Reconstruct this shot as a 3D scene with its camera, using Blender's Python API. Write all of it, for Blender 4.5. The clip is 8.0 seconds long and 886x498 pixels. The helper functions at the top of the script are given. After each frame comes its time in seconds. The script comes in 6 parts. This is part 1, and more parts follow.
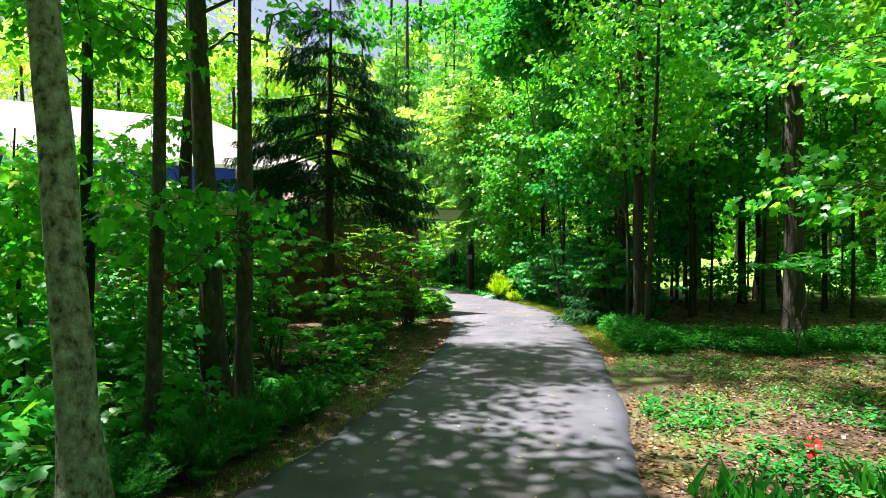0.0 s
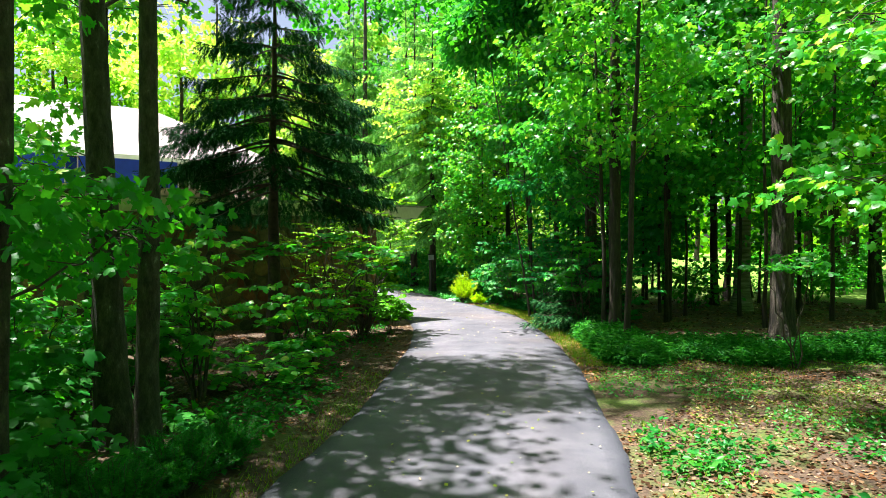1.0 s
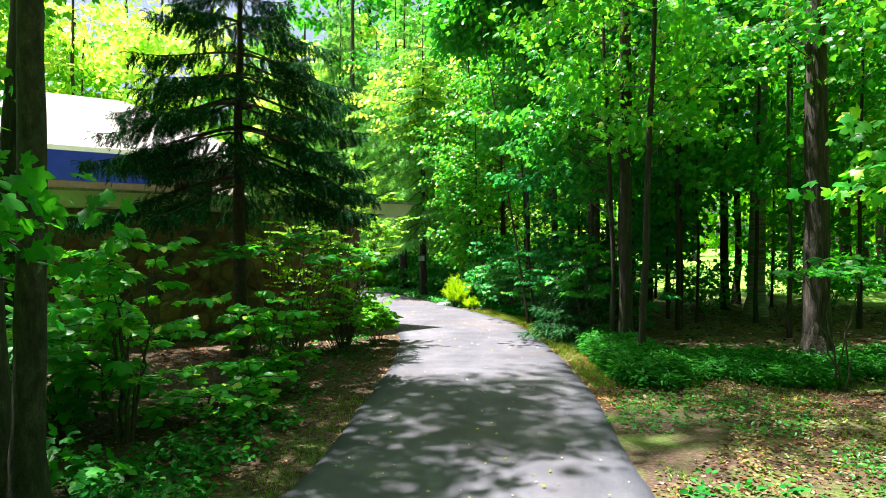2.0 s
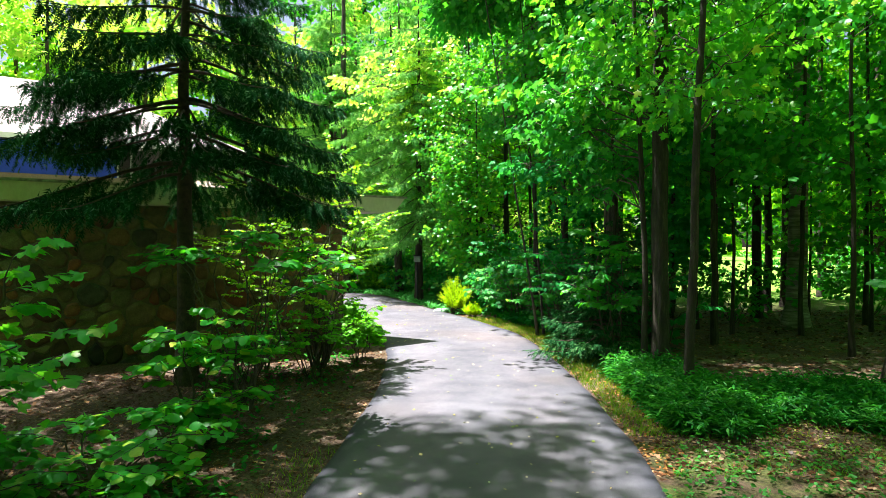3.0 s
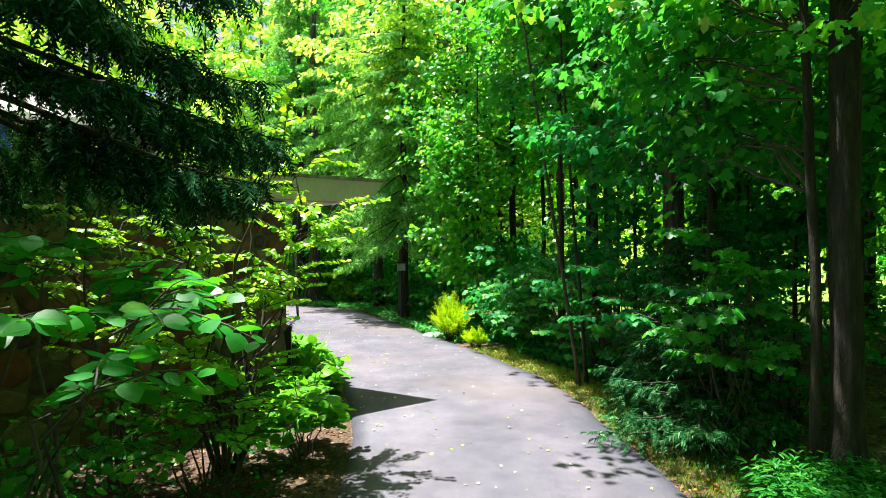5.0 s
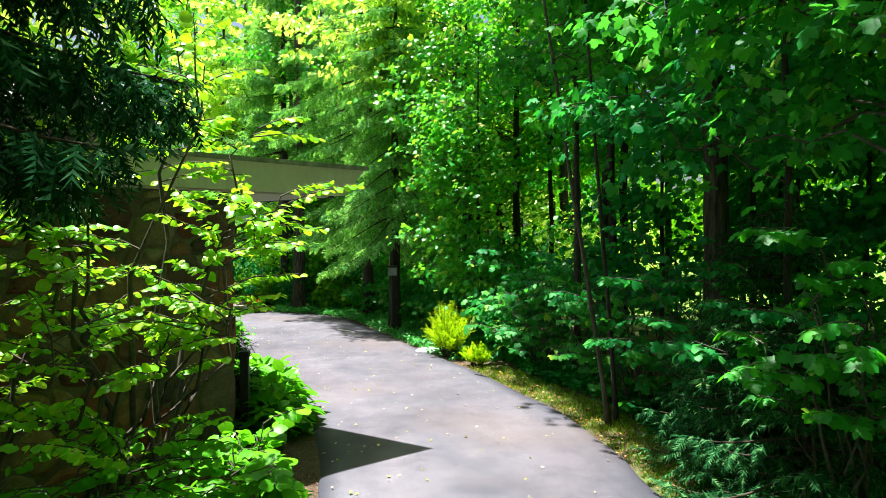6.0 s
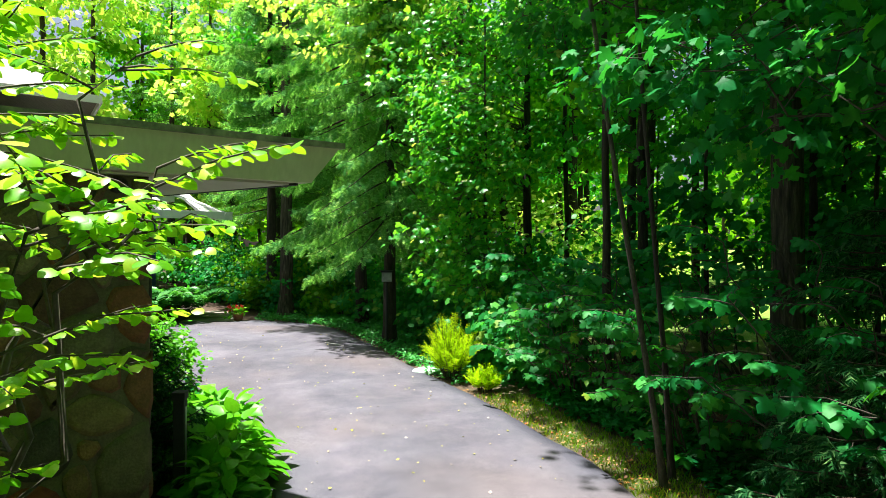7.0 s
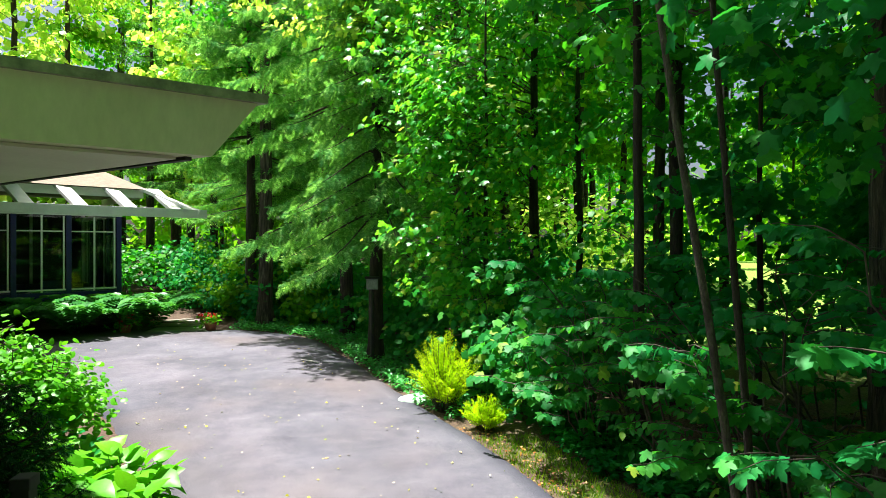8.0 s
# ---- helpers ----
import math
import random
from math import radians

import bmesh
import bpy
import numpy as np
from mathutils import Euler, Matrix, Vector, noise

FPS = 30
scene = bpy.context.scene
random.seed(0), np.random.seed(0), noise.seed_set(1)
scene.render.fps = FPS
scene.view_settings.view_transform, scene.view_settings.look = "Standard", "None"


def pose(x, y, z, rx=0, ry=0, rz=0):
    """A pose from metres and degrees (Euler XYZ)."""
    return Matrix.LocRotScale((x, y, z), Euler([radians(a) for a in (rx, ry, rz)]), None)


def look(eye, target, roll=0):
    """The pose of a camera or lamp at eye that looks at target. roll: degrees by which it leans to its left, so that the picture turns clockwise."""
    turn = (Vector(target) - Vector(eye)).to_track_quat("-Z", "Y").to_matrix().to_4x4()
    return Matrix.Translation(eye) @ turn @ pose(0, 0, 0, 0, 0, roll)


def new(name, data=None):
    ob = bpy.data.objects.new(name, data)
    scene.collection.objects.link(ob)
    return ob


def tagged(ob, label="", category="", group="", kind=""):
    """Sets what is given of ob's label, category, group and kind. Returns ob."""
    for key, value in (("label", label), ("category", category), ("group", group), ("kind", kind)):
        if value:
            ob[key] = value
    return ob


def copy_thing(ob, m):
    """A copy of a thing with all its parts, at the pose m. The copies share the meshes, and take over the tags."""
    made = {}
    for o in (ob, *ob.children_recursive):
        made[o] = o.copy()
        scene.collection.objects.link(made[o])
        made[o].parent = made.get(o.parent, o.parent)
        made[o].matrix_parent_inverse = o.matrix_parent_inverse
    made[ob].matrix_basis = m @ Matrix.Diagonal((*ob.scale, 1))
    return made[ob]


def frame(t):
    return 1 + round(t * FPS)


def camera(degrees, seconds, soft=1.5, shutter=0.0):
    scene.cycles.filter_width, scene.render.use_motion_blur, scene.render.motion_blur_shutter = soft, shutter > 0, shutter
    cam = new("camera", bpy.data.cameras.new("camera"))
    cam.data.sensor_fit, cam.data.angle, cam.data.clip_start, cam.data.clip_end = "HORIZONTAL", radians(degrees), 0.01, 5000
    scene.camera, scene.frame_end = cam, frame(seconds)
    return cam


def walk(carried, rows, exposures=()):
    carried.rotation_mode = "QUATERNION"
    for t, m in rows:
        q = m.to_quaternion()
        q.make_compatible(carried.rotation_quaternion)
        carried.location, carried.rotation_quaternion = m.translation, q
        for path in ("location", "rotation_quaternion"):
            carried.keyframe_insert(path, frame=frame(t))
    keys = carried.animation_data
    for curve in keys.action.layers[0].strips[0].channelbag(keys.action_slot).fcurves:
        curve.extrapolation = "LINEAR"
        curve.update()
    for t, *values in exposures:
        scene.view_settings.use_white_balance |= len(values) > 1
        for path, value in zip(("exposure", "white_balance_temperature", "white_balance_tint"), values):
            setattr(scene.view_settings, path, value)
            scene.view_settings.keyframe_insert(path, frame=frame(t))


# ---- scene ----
cam = camera(73.0, 8.0, soft=0.55)
METRES, EYE, TILT, LEAN, TURN = 14.0, 1.82, 0.0, 0.0, 0.0
ROWS = [
    (0.0, 0.0, 0.0, 0.0, -0.0, 0.0, -0.0),
    (0.5, 0.0013, 0.0481, 0.0011, -2.12, -0.07, 0.12),
    (1.0, 0.0026, 0.093, 0.0026, -3.71, -0.08, 0.13),
    (1.5, 0.0057, 0.1368, 0.004, -4.3, -0.1, 0.15),
    (3.0, 0.0292, 0.3314, 0.0091, -4.44, -0.32, 0.16),
    (3.5, 0.0305, 0.4115, 0.0111, -4.4, -0.33, 0.16),
    (4.0, 0.0336, 0.4924, 0.013, -4.34, -0.29, 0.18),
    (4.5, 0.0352, 0.5637, 0.0141, -5.18, -0.2, 0.17),
    (6.0, 0.0502, 0.7515, 0.02, -6.44, -0.24, 0.02),
    (6.5, 0.0563, 0.8124, 0.0218, -6.42, -0.23, -0.02),
    (7.0, 0.0621, 0.8733, 0.0232, -6.45, -0.21, -0.08),
    (7.5, 0.0726, 0.9352, 0.0253, -6.47, -0.24, -0.14),
    (8.0, 0.0833, 0.9949, 0.0273, -6.5, -0.26, -0.13),
]
walk(cam, [(t, pose(0, 0, EYE, TILT, LEAN, TURN) @ pose(METRES * x, METRES * y, METRES * z, 90 + pitch, roll, yaw)) for t, x, y, z, yaw, pitch, roll in ROWS],
     exposures=[(0.0, 2.16), (1.7, 2.3), (3.0, 2.36), (3.6, 2.34), (4.5, 2.18), (6.0, 2.04), (7.0, 1.84), (8.0, 1.92)])

# ---- light: high sun from ahead on the left, clear sky ----
SUN_TO = Vector((-0.66, 0.40, 2.94)).normalized()
elev = math.asin(SUN_TO.z)
world = bpy.data.worlds.new("sky")
scene.world = world
world.use_nodes = True
wn = world.node_tree
wn.nodes.clear()
sky = wn.nodes.new("ShaderNodeTexSky")
sky.sky_type, sky.sun_disc = "NISHITA", False
sky.dust_density, sky.air_density = 5.0, 1.0
sky.sun_elevation, sky.sun_rotation = elev, math.atan2(SUN_TO.x, SUN_TO.y)
bg = wn.nodes.new("ShaderNodeBackground")
bg.inputs["Strength"].default_value = 0.044
wout = wn.nodes.new("ShaderNodeOutputWorld")
wn.links.new(sky.outputs[0], bg.inputs["Color"])
wn.links.new(bg.outputs[0], wout.inputs["Surface"])
sun_data = bpy.data.lights.new("sun", "SUN")
sun_data.energy, sun_data.angle, sun_data.color = 5.0, radians(0.8), (1.0, 0.965, 0.935)
sun = new("sun", sun_data)
sun.matrix_world = look(SUN_TO * 60, (0, 0, 0))


# ---- materials ----
def material(name):
    m = bpy.data.materials.new(name)
    m.use_nodes = True
    m.node_tree.nodes.clear()
    out = m.node_tree.nodes.new("ShaderNodeOutputMaterial")
    return m, m.node_tree, out


def node(nt, kind, **props):
    n = nt.nodes.new(kind)
    for k, v in props.items():
        n.inputs[k.replace("_", " ")].default_value = v
    return n


def ramp(nt, fac, stops):
    r = nt.nodes.new("ShaderNodeValToRGB")
    e = r.color_ramp.elements
    while len(e) < len(stops):
        e.new(0.5)
    for s, (p, c) in zip(e, stops):
        s.position, s.color = p, (*c, 1)
    nt.links.new(fac, r.inputs[0])
    return r.outputs[0]


def noise_tex(nt, scale, detail=4.0, rough=0.55, stretch=(1, 1, 1), coords="Object"):
    tc = nt.nodes.new("ShaderNodeTexCoord")
    mp = nt.nodes.new("ShaderNodeMapping")
    mp.inputs["Scale"].default_value = stretch
    nz = node(nt, "ShaderNodeTexNoise", Scale=scale, Detail=detail, Roughness=rough)
    nt.links.new(tc.outputs[coords], mp.inputs[0])
    nt.links.new(mp.outputs[0], nz.inputs["Vector"])
    return nz.outputs["Fac"]


def mixcol(nt, fac, a, b, kind="MIX"):
    m = nt.nodes.new("ShaderNodeMix")
    m.data_type, m.blend_type = "RGBA", kind
    for socket, v in ((m.inputs[0], fac), (m.inputs[6], a), (m.inputs[7], b)):
        if isinstance(v, (int, float)):
            socket.default_value = v
        elif isinstance(v, tuple):
            socket.default_value = (*v, 1)
        else:
            nt.links.new(v, socket)
    return m.outputs[2]


def surface(name, stops, scale=6.0, fine=40.0, rough=0.8, bump=0.3, depth=0.01, stretch=(1, 1, 1), metal=0.0, coords="Object", vary=0.0, grainy=0.25):
    """A painted, wooden or mineral surface: broad stains, fine grain and relief."""
    m, nt, out = material(name)
    b = node(nt, "ShaderNodeBsdfPrincipled", Roughness=rough, Metallic=metal)
    broad = noise_tex(nt, scale, 5.0, 0.6, stretch, coords)
    col = ramp(nt, broad, stops)
    grain = noise_tex(nt, fine, 3.0, 0.6, stretch, coords)
    g = ramp(nt, grain, [(0.25, (1 - grainy,) * 3), (0.75, (1 + 0.8 * grainy,) * 3)])
    col = mixcol(nt, 1.0, col, g, "MULTIPLY")
    if vary:
        info = nt.nodes.new("ShaderNodeObjectInfo")
        v = ramp(nt, info.outputs["Random"], [(0.0, (1 - vary, 1 - vary, 1 - vary)), (0.15, (0.8, 0.72, 0.6)), (0.3, (1.25, 0.75, 0.55)), (0.42, (1.5, 1.2, 0.75)), (0.6, (0.95, 1.0, 0.85)), (0.72, (1.5, 0.62, 0.42)), (0.8, (0.75, 0.85, 0.8)), (1.0, (1 + vary, 1 + vary * 0.9, 1 + vary * 0.6))])
        col = mixcol(nt, 1.0, col, v, "MULTIPLY")
    nt.links.new(col, b.inputs["Base Color"])
    bp = node(nt, "ShaderNodeBump", Strength=bump, Distance=depth)
    add = nt.nodes.new("ShaderNodeMath")
    nt.links.new(broad, add.inputs[0])
    nt.links.new(grain, add.inputs[1])
    nt.links.new(add.outputs[0], bp.inputs["Height"])
    nt.links.new(bp.outputs[0], b.inputs["Normal"])
    nt.links.new(b.outputs[0], out.inputs[0])
    return m


def leaf_material(name, stops, through_col, share=0.5, gloss=0.025, rough=0.35, clear=0.66):
    """Thin leaves: reflected colour varies leaf by leaf, light shines through in a yellower green."""
    m, nt, out = material(name)
    geo = nt.nodes.new("ShaderNodeNewGeometry")
    col = ramp(nt, geo.outputs["Random Per Island"], stops)
    vein = noise_tex(nt, 35.0, 2.0)
    col = mixcol(nt, 1.0, col, ramp(nt, vein, [(0.3, (0.8, 0.8, 0.8)), (0.7, (1.15, 1.15, 1.15))]), "MULTIPLY")
    clump = noise_tex(nt, 1.3, 2.0, 0.5)
    col = mixcol(nt, 1.0, col, ramp(nt, clump, [(0.32, (0.7, 0.8, 0.85)), (0.5, (1.0, 1.0, 1.0)), (0.68, (1.6, 1.3, 1.0))]), "MULTIPLY")
    d, t, g = node(nt, "ShaderNodeBsdfDiffuse"), node(nt, "ShaderNodeBsdfTranslucent"), node(nt, "ShaderNodeBsdfGlossy", Roughness=rough)
    nt.links.new(col, d.inputs["Color"])
    tcol = mixcol(nt, 0.75, col, tuple(clear * c for c in through_col))
    nt.links.new(tcol, t.inputs["Color"])
    a, c = nt.nodes.new("ShaderNodeMixShader"), nt.nodes.new("ShaderNodeMixShader")
    a.inputs[0].default_value, c.inputs[0].default_value = share, 0.0
    if gloss:
        sheen = nt.nodes.new("ShaderNodeMath")
        sheen.operation = "MULTIPLY_ADD"
        sheen.inputs[1].default_value, sheen.inputs[2].default_value = gloss * 1.6, gloss * 0.7
        nt.links.new(node(nt, "ShaderNodeLayerWeight", Blend=0.3).outputs["Facing"], sheen.inputs[0])
        nt.links.new(sheen.outputs[0], c.inputs[0])
    nt.links.new(d.outputs[0], a.inputs[1])
    nt.links.new(t.outputs[0], a.inputs[2])
    nt.links.new(a.outputs[0], c.inputs[1])
    nt.links.new(g.outputs[0], c.inputs[2])
    nt.links.new(c.outputs[0], out.inputs[0])
    return m


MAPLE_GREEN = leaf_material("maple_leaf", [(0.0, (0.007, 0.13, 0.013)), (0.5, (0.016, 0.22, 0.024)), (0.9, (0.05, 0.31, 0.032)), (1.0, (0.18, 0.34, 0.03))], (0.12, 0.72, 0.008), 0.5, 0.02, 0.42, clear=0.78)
# lit copy of the maple leaf: sun brightness is put into its colour
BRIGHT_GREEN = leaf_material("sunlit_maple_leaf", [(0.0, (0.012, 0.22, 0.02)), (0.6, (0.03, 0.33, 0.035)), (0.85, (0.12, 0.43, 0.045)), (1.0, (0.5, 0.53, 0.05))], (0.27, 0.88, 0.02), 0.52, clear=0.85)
# glow of sun through the crowns, put into a yellower, paler leaf colour
SUNLIT_YELLOW = leaf_material("sunlit_yellow_leaf", [(0.0, (0.10, 0.48, 0.03)), (0.6, (0.32, 0.64, 0.06)), (1.0, (0.68, 0.72, 0.16))], (0.72, 0.95, 0.10), 0.6, clear=1.0)
# leaf copies for shaded plants: the bluish tone of skylit shade is painted in
SHRUB_GREEN = leaf_material("shaded_leaf", [(0.0, (0.006, 0.12, 0.024)), (0.6, (0.012, 0.21, 0.052)), (1.0, (0.045, 0.30, 0.06))], (0.055, 0.52, 0.028), 0.42, 0.008, 0.42)
COOL_GREEN = leaf_material("skylit_leaf", [(0.0, (0.008, 0.115, 0.023)), (0.6, (0.02, 0.22, 0.044)), (0.92, (0.075, 0.33, 0.055)), (1.0, (0.28, 0.40, 0.05))], (0.10, 0.60, 0.025), 0.5, 0.008, 0.42, clear=0.85)
LIME_GREEN = leaf_material("lime_leaf", [(0.0, (0.07, 0.34, 0.005)), (0.6, (0.18, 0.50, 0.01)), (1.0, (0.46, 0.62, 0.03))], (0.46, 0.95, 0.015), 0.48)
GOLDEN_GREEN = leaf_material("golden_leaf", [(0.0, (0.24, 0.50, 0.006)), (1.0, (0.58, 0.70, 0.012))], (0.62, 0.95, 0.01), 0.5, 0.0, clear=1.0)
HOSTA_GREEN = leaf_material("hosta_leaf", [(0.0, (0.05, 0.27, 0.008)), (1.0, (0.12, 0.42, 0.012))], (0.25, 0.8, 0.015), 0.4, 0.018, 0.4)
GROUND_GREEN = leaf_material("ground_cover_leaf", [(0.0, (0.03, 0.25, 0.05)), (1.0, (0.09, 0.42, 0.09))], (0.15, 0.75, 0.06), 0.35)
BED_GREEN = leaf_material("bed_fern_leaf", [(0.0, (0.015, 0.13, 0.02)), (1.0, (0.07, 0.30, 0.05))], (0.15, 0.6, 0.03), 0.4)
FERN_GREEN = leaf_material("fern_leaf", [(0.0, (0.006, 0.09, 0.014)), (0.7, (0.025, 0.20, 0.035)), (1.0, (0.07, 0.28, 0.04))], (0.08, 0.5, 0.02), 0.4, 0.008)
SPRUCE_GREEN = leaf_material("spruce_needle", [(0.0, (0.003, 0.020, 0.005)), (0.7, (0.012, 0.056, 0.02)), (0.93, (0.05, 0.13, 0.065)), (1.0, (0.14, 0.24, 0.15))], (0.03, 0.14, 0.015), 0.15, 0.0)
YOUNG_NEEDLE = leaf_material("young_spruce_needle", [(0.0, (0.006, 0.036, 0.012)), (0.6, (0.02, 0.10, 0.03)), (1.0, (0.10, 0.23, 0.08))], (0.05, 0.22, 0.05), 0.2, 0.0)
HEMLOCK_GREEN = leaf_material("hemlock_needle", [(0.0, (0.008, 0.055, 0.020)), (0.45, (0.05, 0.20, 0.06)), (0.8, (0.16, 0.40, 0.11)), (1.0, (0.40, 0.62, 0.20))], (0.3, 0.75, 0.08), 0.45, 0.0, clear=0.95)
FAR_GREEN = leaf_material("forest_leaf", [(0.0, (0.02, 0.16, 0.004)), (0.6, (0.07, 0.30, 0.006)), (1.0, (0.24, 0.44, 0.01))], (0.32, 0.86, 0.015), 0.55, 0.01)
GRASS_GREEN = leaf_material("grass_blade", [(0.0, (0.07, 0.26, 0.01)), (0.7, (0.20, 0.42, 0.02)), (1.0, (0.46, 0.40, 0.07))], (0.35, 0.6, 0.03), 0.35, 0.008)
MOSS_GREEN = leaf_material("moss_leaf", [(0.0, (0.04, 0.10, 0.01)), (0.6, (0.11, 0.18, 0.02)), (1.0, (0.24, 0.24, 0.05))], (0.2, 0.35, 0.02), 0.3)
LITTER = leaf_material("dead_leaf", [(0.0, (0.035, 0.016, 0.008)), (0.35, (0.085, 0.042, 0.022)), (0.75, (0.17, 0.098, 0.056)), (1.0, (0.34, 0.23, 0.15))], (0.3, 0.13, 0.04), 0.15, 0.02)
RUST_LITTER = leaf_material("rust_leaf", [(0.0, (0.10, 0.04, 0.012)), (0.5, (0.24, 0.11, 0.035)), (1.0, (0.42, 0.25, 0.10))], (0.35, 0.16, 0.04), 0.2, 0.015)
DROPPED = leaf_material("dropped_leaf", [(0.0, (0.10, 0.20, 0.02)), (0.4, (0.45, 0.42, 0.05)), (0.7, (0.45, 0.34, 0.2)), (1.0, (0.6, 0.55, 0.42))], (0.3, 0.4, 0.05), 0.2)
PETAL_RED = leaf_material("red_petal", [(0.0, (0.45, 0.015, 0.015)), (1.0, (0.7, 0.04, 0.03))], (0.7, 0.05, 0.03), 0.25)

BARK_DARK = surface("dark_bark", [(0.3, (0.016, 0.011, 0.008)), (0.55, (0.040, 0.029, 0.020)), (0.75, (0.09, 0.07, 0.05))], 5, 30, 0.95, 0.9, 0.03, (4, 4, 0.6))
BARK_GREY = surface("grey_mottled_bark", [(0.33, (0.035, 0.03, 0.022)), (0.40, (0.14, 0.125, 0.09)), (0.46, (0.24, 0.23, 0.18)), (0.58, (0.36, 0.36, 0.30)), (0.68, (0.50, 0.50, 0.44))], 15, 75, 0.9, 0.9, 0.02, (1, 1, 0.75))
BARK_BROWN = surface("grey_brown_bark", [(0.3, (0.02, 0.016, 0.011)), (0.5, (0.058, 0.047, 0.033)), (0.66, (0.10, 0.086, 0.062)), (0.74, (0.26, 0.25, 0.21))], 9, 55, 0.9, 0.9, 0.015, (2, 2, 0.8), grainy=0.4)
BARK_BIRCH = surface("banded_birch_bark", [(0.3, (0.06, 0.05, 0.04)), (0.48, (0.20, 0.18, 0.15)), (0.7, (0.40, 0.37, 0.32))], 4, 30, 0.85, 0.5, 0.01, (0.6, 0.6, 5))
BARK_OAK = surface("furrowed_bark", [(0.35, (0.02, 0.016, 0.012)), (0.55, (0.08, 0.06, 0.042)), (0.7, (0.17, 0.145, 0.11))], 7, 40, 0.95, 1.0, 0.05, (3, 3, 0.35))
BARK_SPRUCE = surface("spruce_bark", [(0.3, (0.025, 0.017, 0.012)), (0.7, (0.075, 0.048, 0.032))], 14, 50, 0.95, 0.8, 0.02)
TWIG = surface("twig_bark", [(0.3, (0.03, 0.023, 0.016)), (0.7, (0.10, 0.08, 0.06))], 12, 60, 0.9, 0.4, 0.006)

STONE = surface("field_stone", [(0.25, (0.07, 0.055, 0.034)), (0.5, (0.12, 0.095, 0.056)), (0.8, (0.19, 0.15, 0.09))], 9, 70, 0.9, 0.6, 0.012, vary=0.45)
RED_STONE = surface("red_field_stone", [(0.25, (0.05, 0.022, 0.014)), (0.5, (0.10, 0.043, 0.027)), (0.8, (0.15, 0.075, 0.05))], 9, 70, 0.9, 0.6, 0.012, vary=0.4)
DARK_STONE = surface("dark_field_stone", [(0.25, (0.018, 0.016, 0.014)), (0.5, (0.04, 0.036, 0.03)), (0.8, (0.075, 0.066, 0.055))], 9, 70, 0.85, 0.6, 0.012, vary=0.4)
MORTAR = surface("mortar", [(0.3, (0.085, 0.068, 0.044)), (0.7, (0.135, 0.11, 0.07))], 8, 60, 0.95, 0.5, 0.01)
OLIVE_PAINT = surface("olive_fascia_paint", [(0.25, (0.41, 0.40, 0.245)), (0.45, (0.50, 0.48, 0.305)), (0.8, (0.56, 0.535, 0.36))], 2.2, 26, 0.6, 0.15, 0.004, (1, 1, 0.35), grainy=0.10)
FASCIA_CAP = surface("weathered_cap_metal", [(0.3, (0.10, 0.10, 0.07)), (0.5, (0.20, 0.20, 0.13)), (0.7, (0.30, 0.30, 0.20))], 9, 40, 0.6, 0.2, 0.004)
SOFFIT_PAINT = surface("soffit_paint", [(0.3, (0.44, 0.40, 0.31)), (0.7, (0.52, 0.48, 0.385))], 1.5, 40, 0.7, 0.1, 0.004, grainy=0.06)
WHITE_PAINT = surface("white_paint", [(0.3, (0.66, 0.66, 0.64)), (0.7, (0.80, 0.80, 0.78))], 3, 50, 0.5, 0.1, 0.003, grainy=0.06)
BLUE_PAINT = surface("blue_paint", [(0.3, (0.02, 0.085, 0.70)), (0.7, (0.03, 0.11, 0.85))], 3, 50, 0.45, 0.1, 0.003, grainy=0.06)
NAVY_PAINT = surface("navy_paint", [(0.3, (0.008, 0.012, 0.09)), (0.7, (0.013, 0.02, 0.14))], 3, 50, 0.45, 0.1, 0.003, grainy=0.06)
PALE_SHINGLE = surface("pale_shingle", [(0.3, (0.19, 0.165, 0.16)), (0.7, (0.29, 0.262, 0.25))], 7, 45, 0.9, 0.4, 0.02, (1, 3, 1))
BROWN_SHINGLE = surface("brown_shingle", [(0.3, (0.14, 0.105, 0.075)), (0.7, (0.22, 0.17, 0.125))], 7, 45, 0.9, 0.4, 0.02, (1, 3, 1))
TAN_WALL = surface("tan_wall", [(0.3, (0.34, 0.27, 0.19)), (0.7, (0.45, 0.37, 0.28))], 3, 40, 0.9, 0.2, 0.005)
# near-black tone that puts the sunroom's indoor shade into a surface
ROOM_SHADE = surface("room_shade", [(0.3, (0.03, 0.028, 0.025)), (0.7, (0.06, 0.055, 0.05))], 2, 30, 0.9, 0.1, 0.005)
FLAG_STONE = surface("flagstone", [(0.3, (0.20, 0.175, 0.14)), (0.7, (0.31, 0.275, 0.22))], 3, 50, 0.9, 0.3, 0.01)
GREEN_PLASTIC = surface("pale_green_stone", [(0.3, (0.25, 0.36, 0.28)), (0.7, (0.36, 0.47, 0.38))], 8, 50, 0.7, 0.2, 0.004)
PALE_STONE = surface("pale_concrete", [(0.3, (0.40, 0.38, 0.35)), (0.7, (0.52, 0.50, 0.47))], 2, 50, 0.9, 0.2, 0.005)
TERRACOTTA = surface("terracotta", [(0.3, (0.20, 0.07, 0.035)), (0.7, (0.32, 0.12, 0.06))], 8, 50, 0.9, 0.2, 0.004)
BLACK_METAL = surface("black_metal", [(0.3, (0.008, 0.008, 0.009)), (0.7, (0.02, 0.02, 0.021))], 8, 50, 0.75, 0.1, 0.003)
GREY_METAL = surface("grey_metal", [(0.3, (0.16, 0.17, 0.18)), (0.7, (0.28, 0.29, 0.30))], 8, 50, 0.45, 0.1, 0.003, metal=0.6)
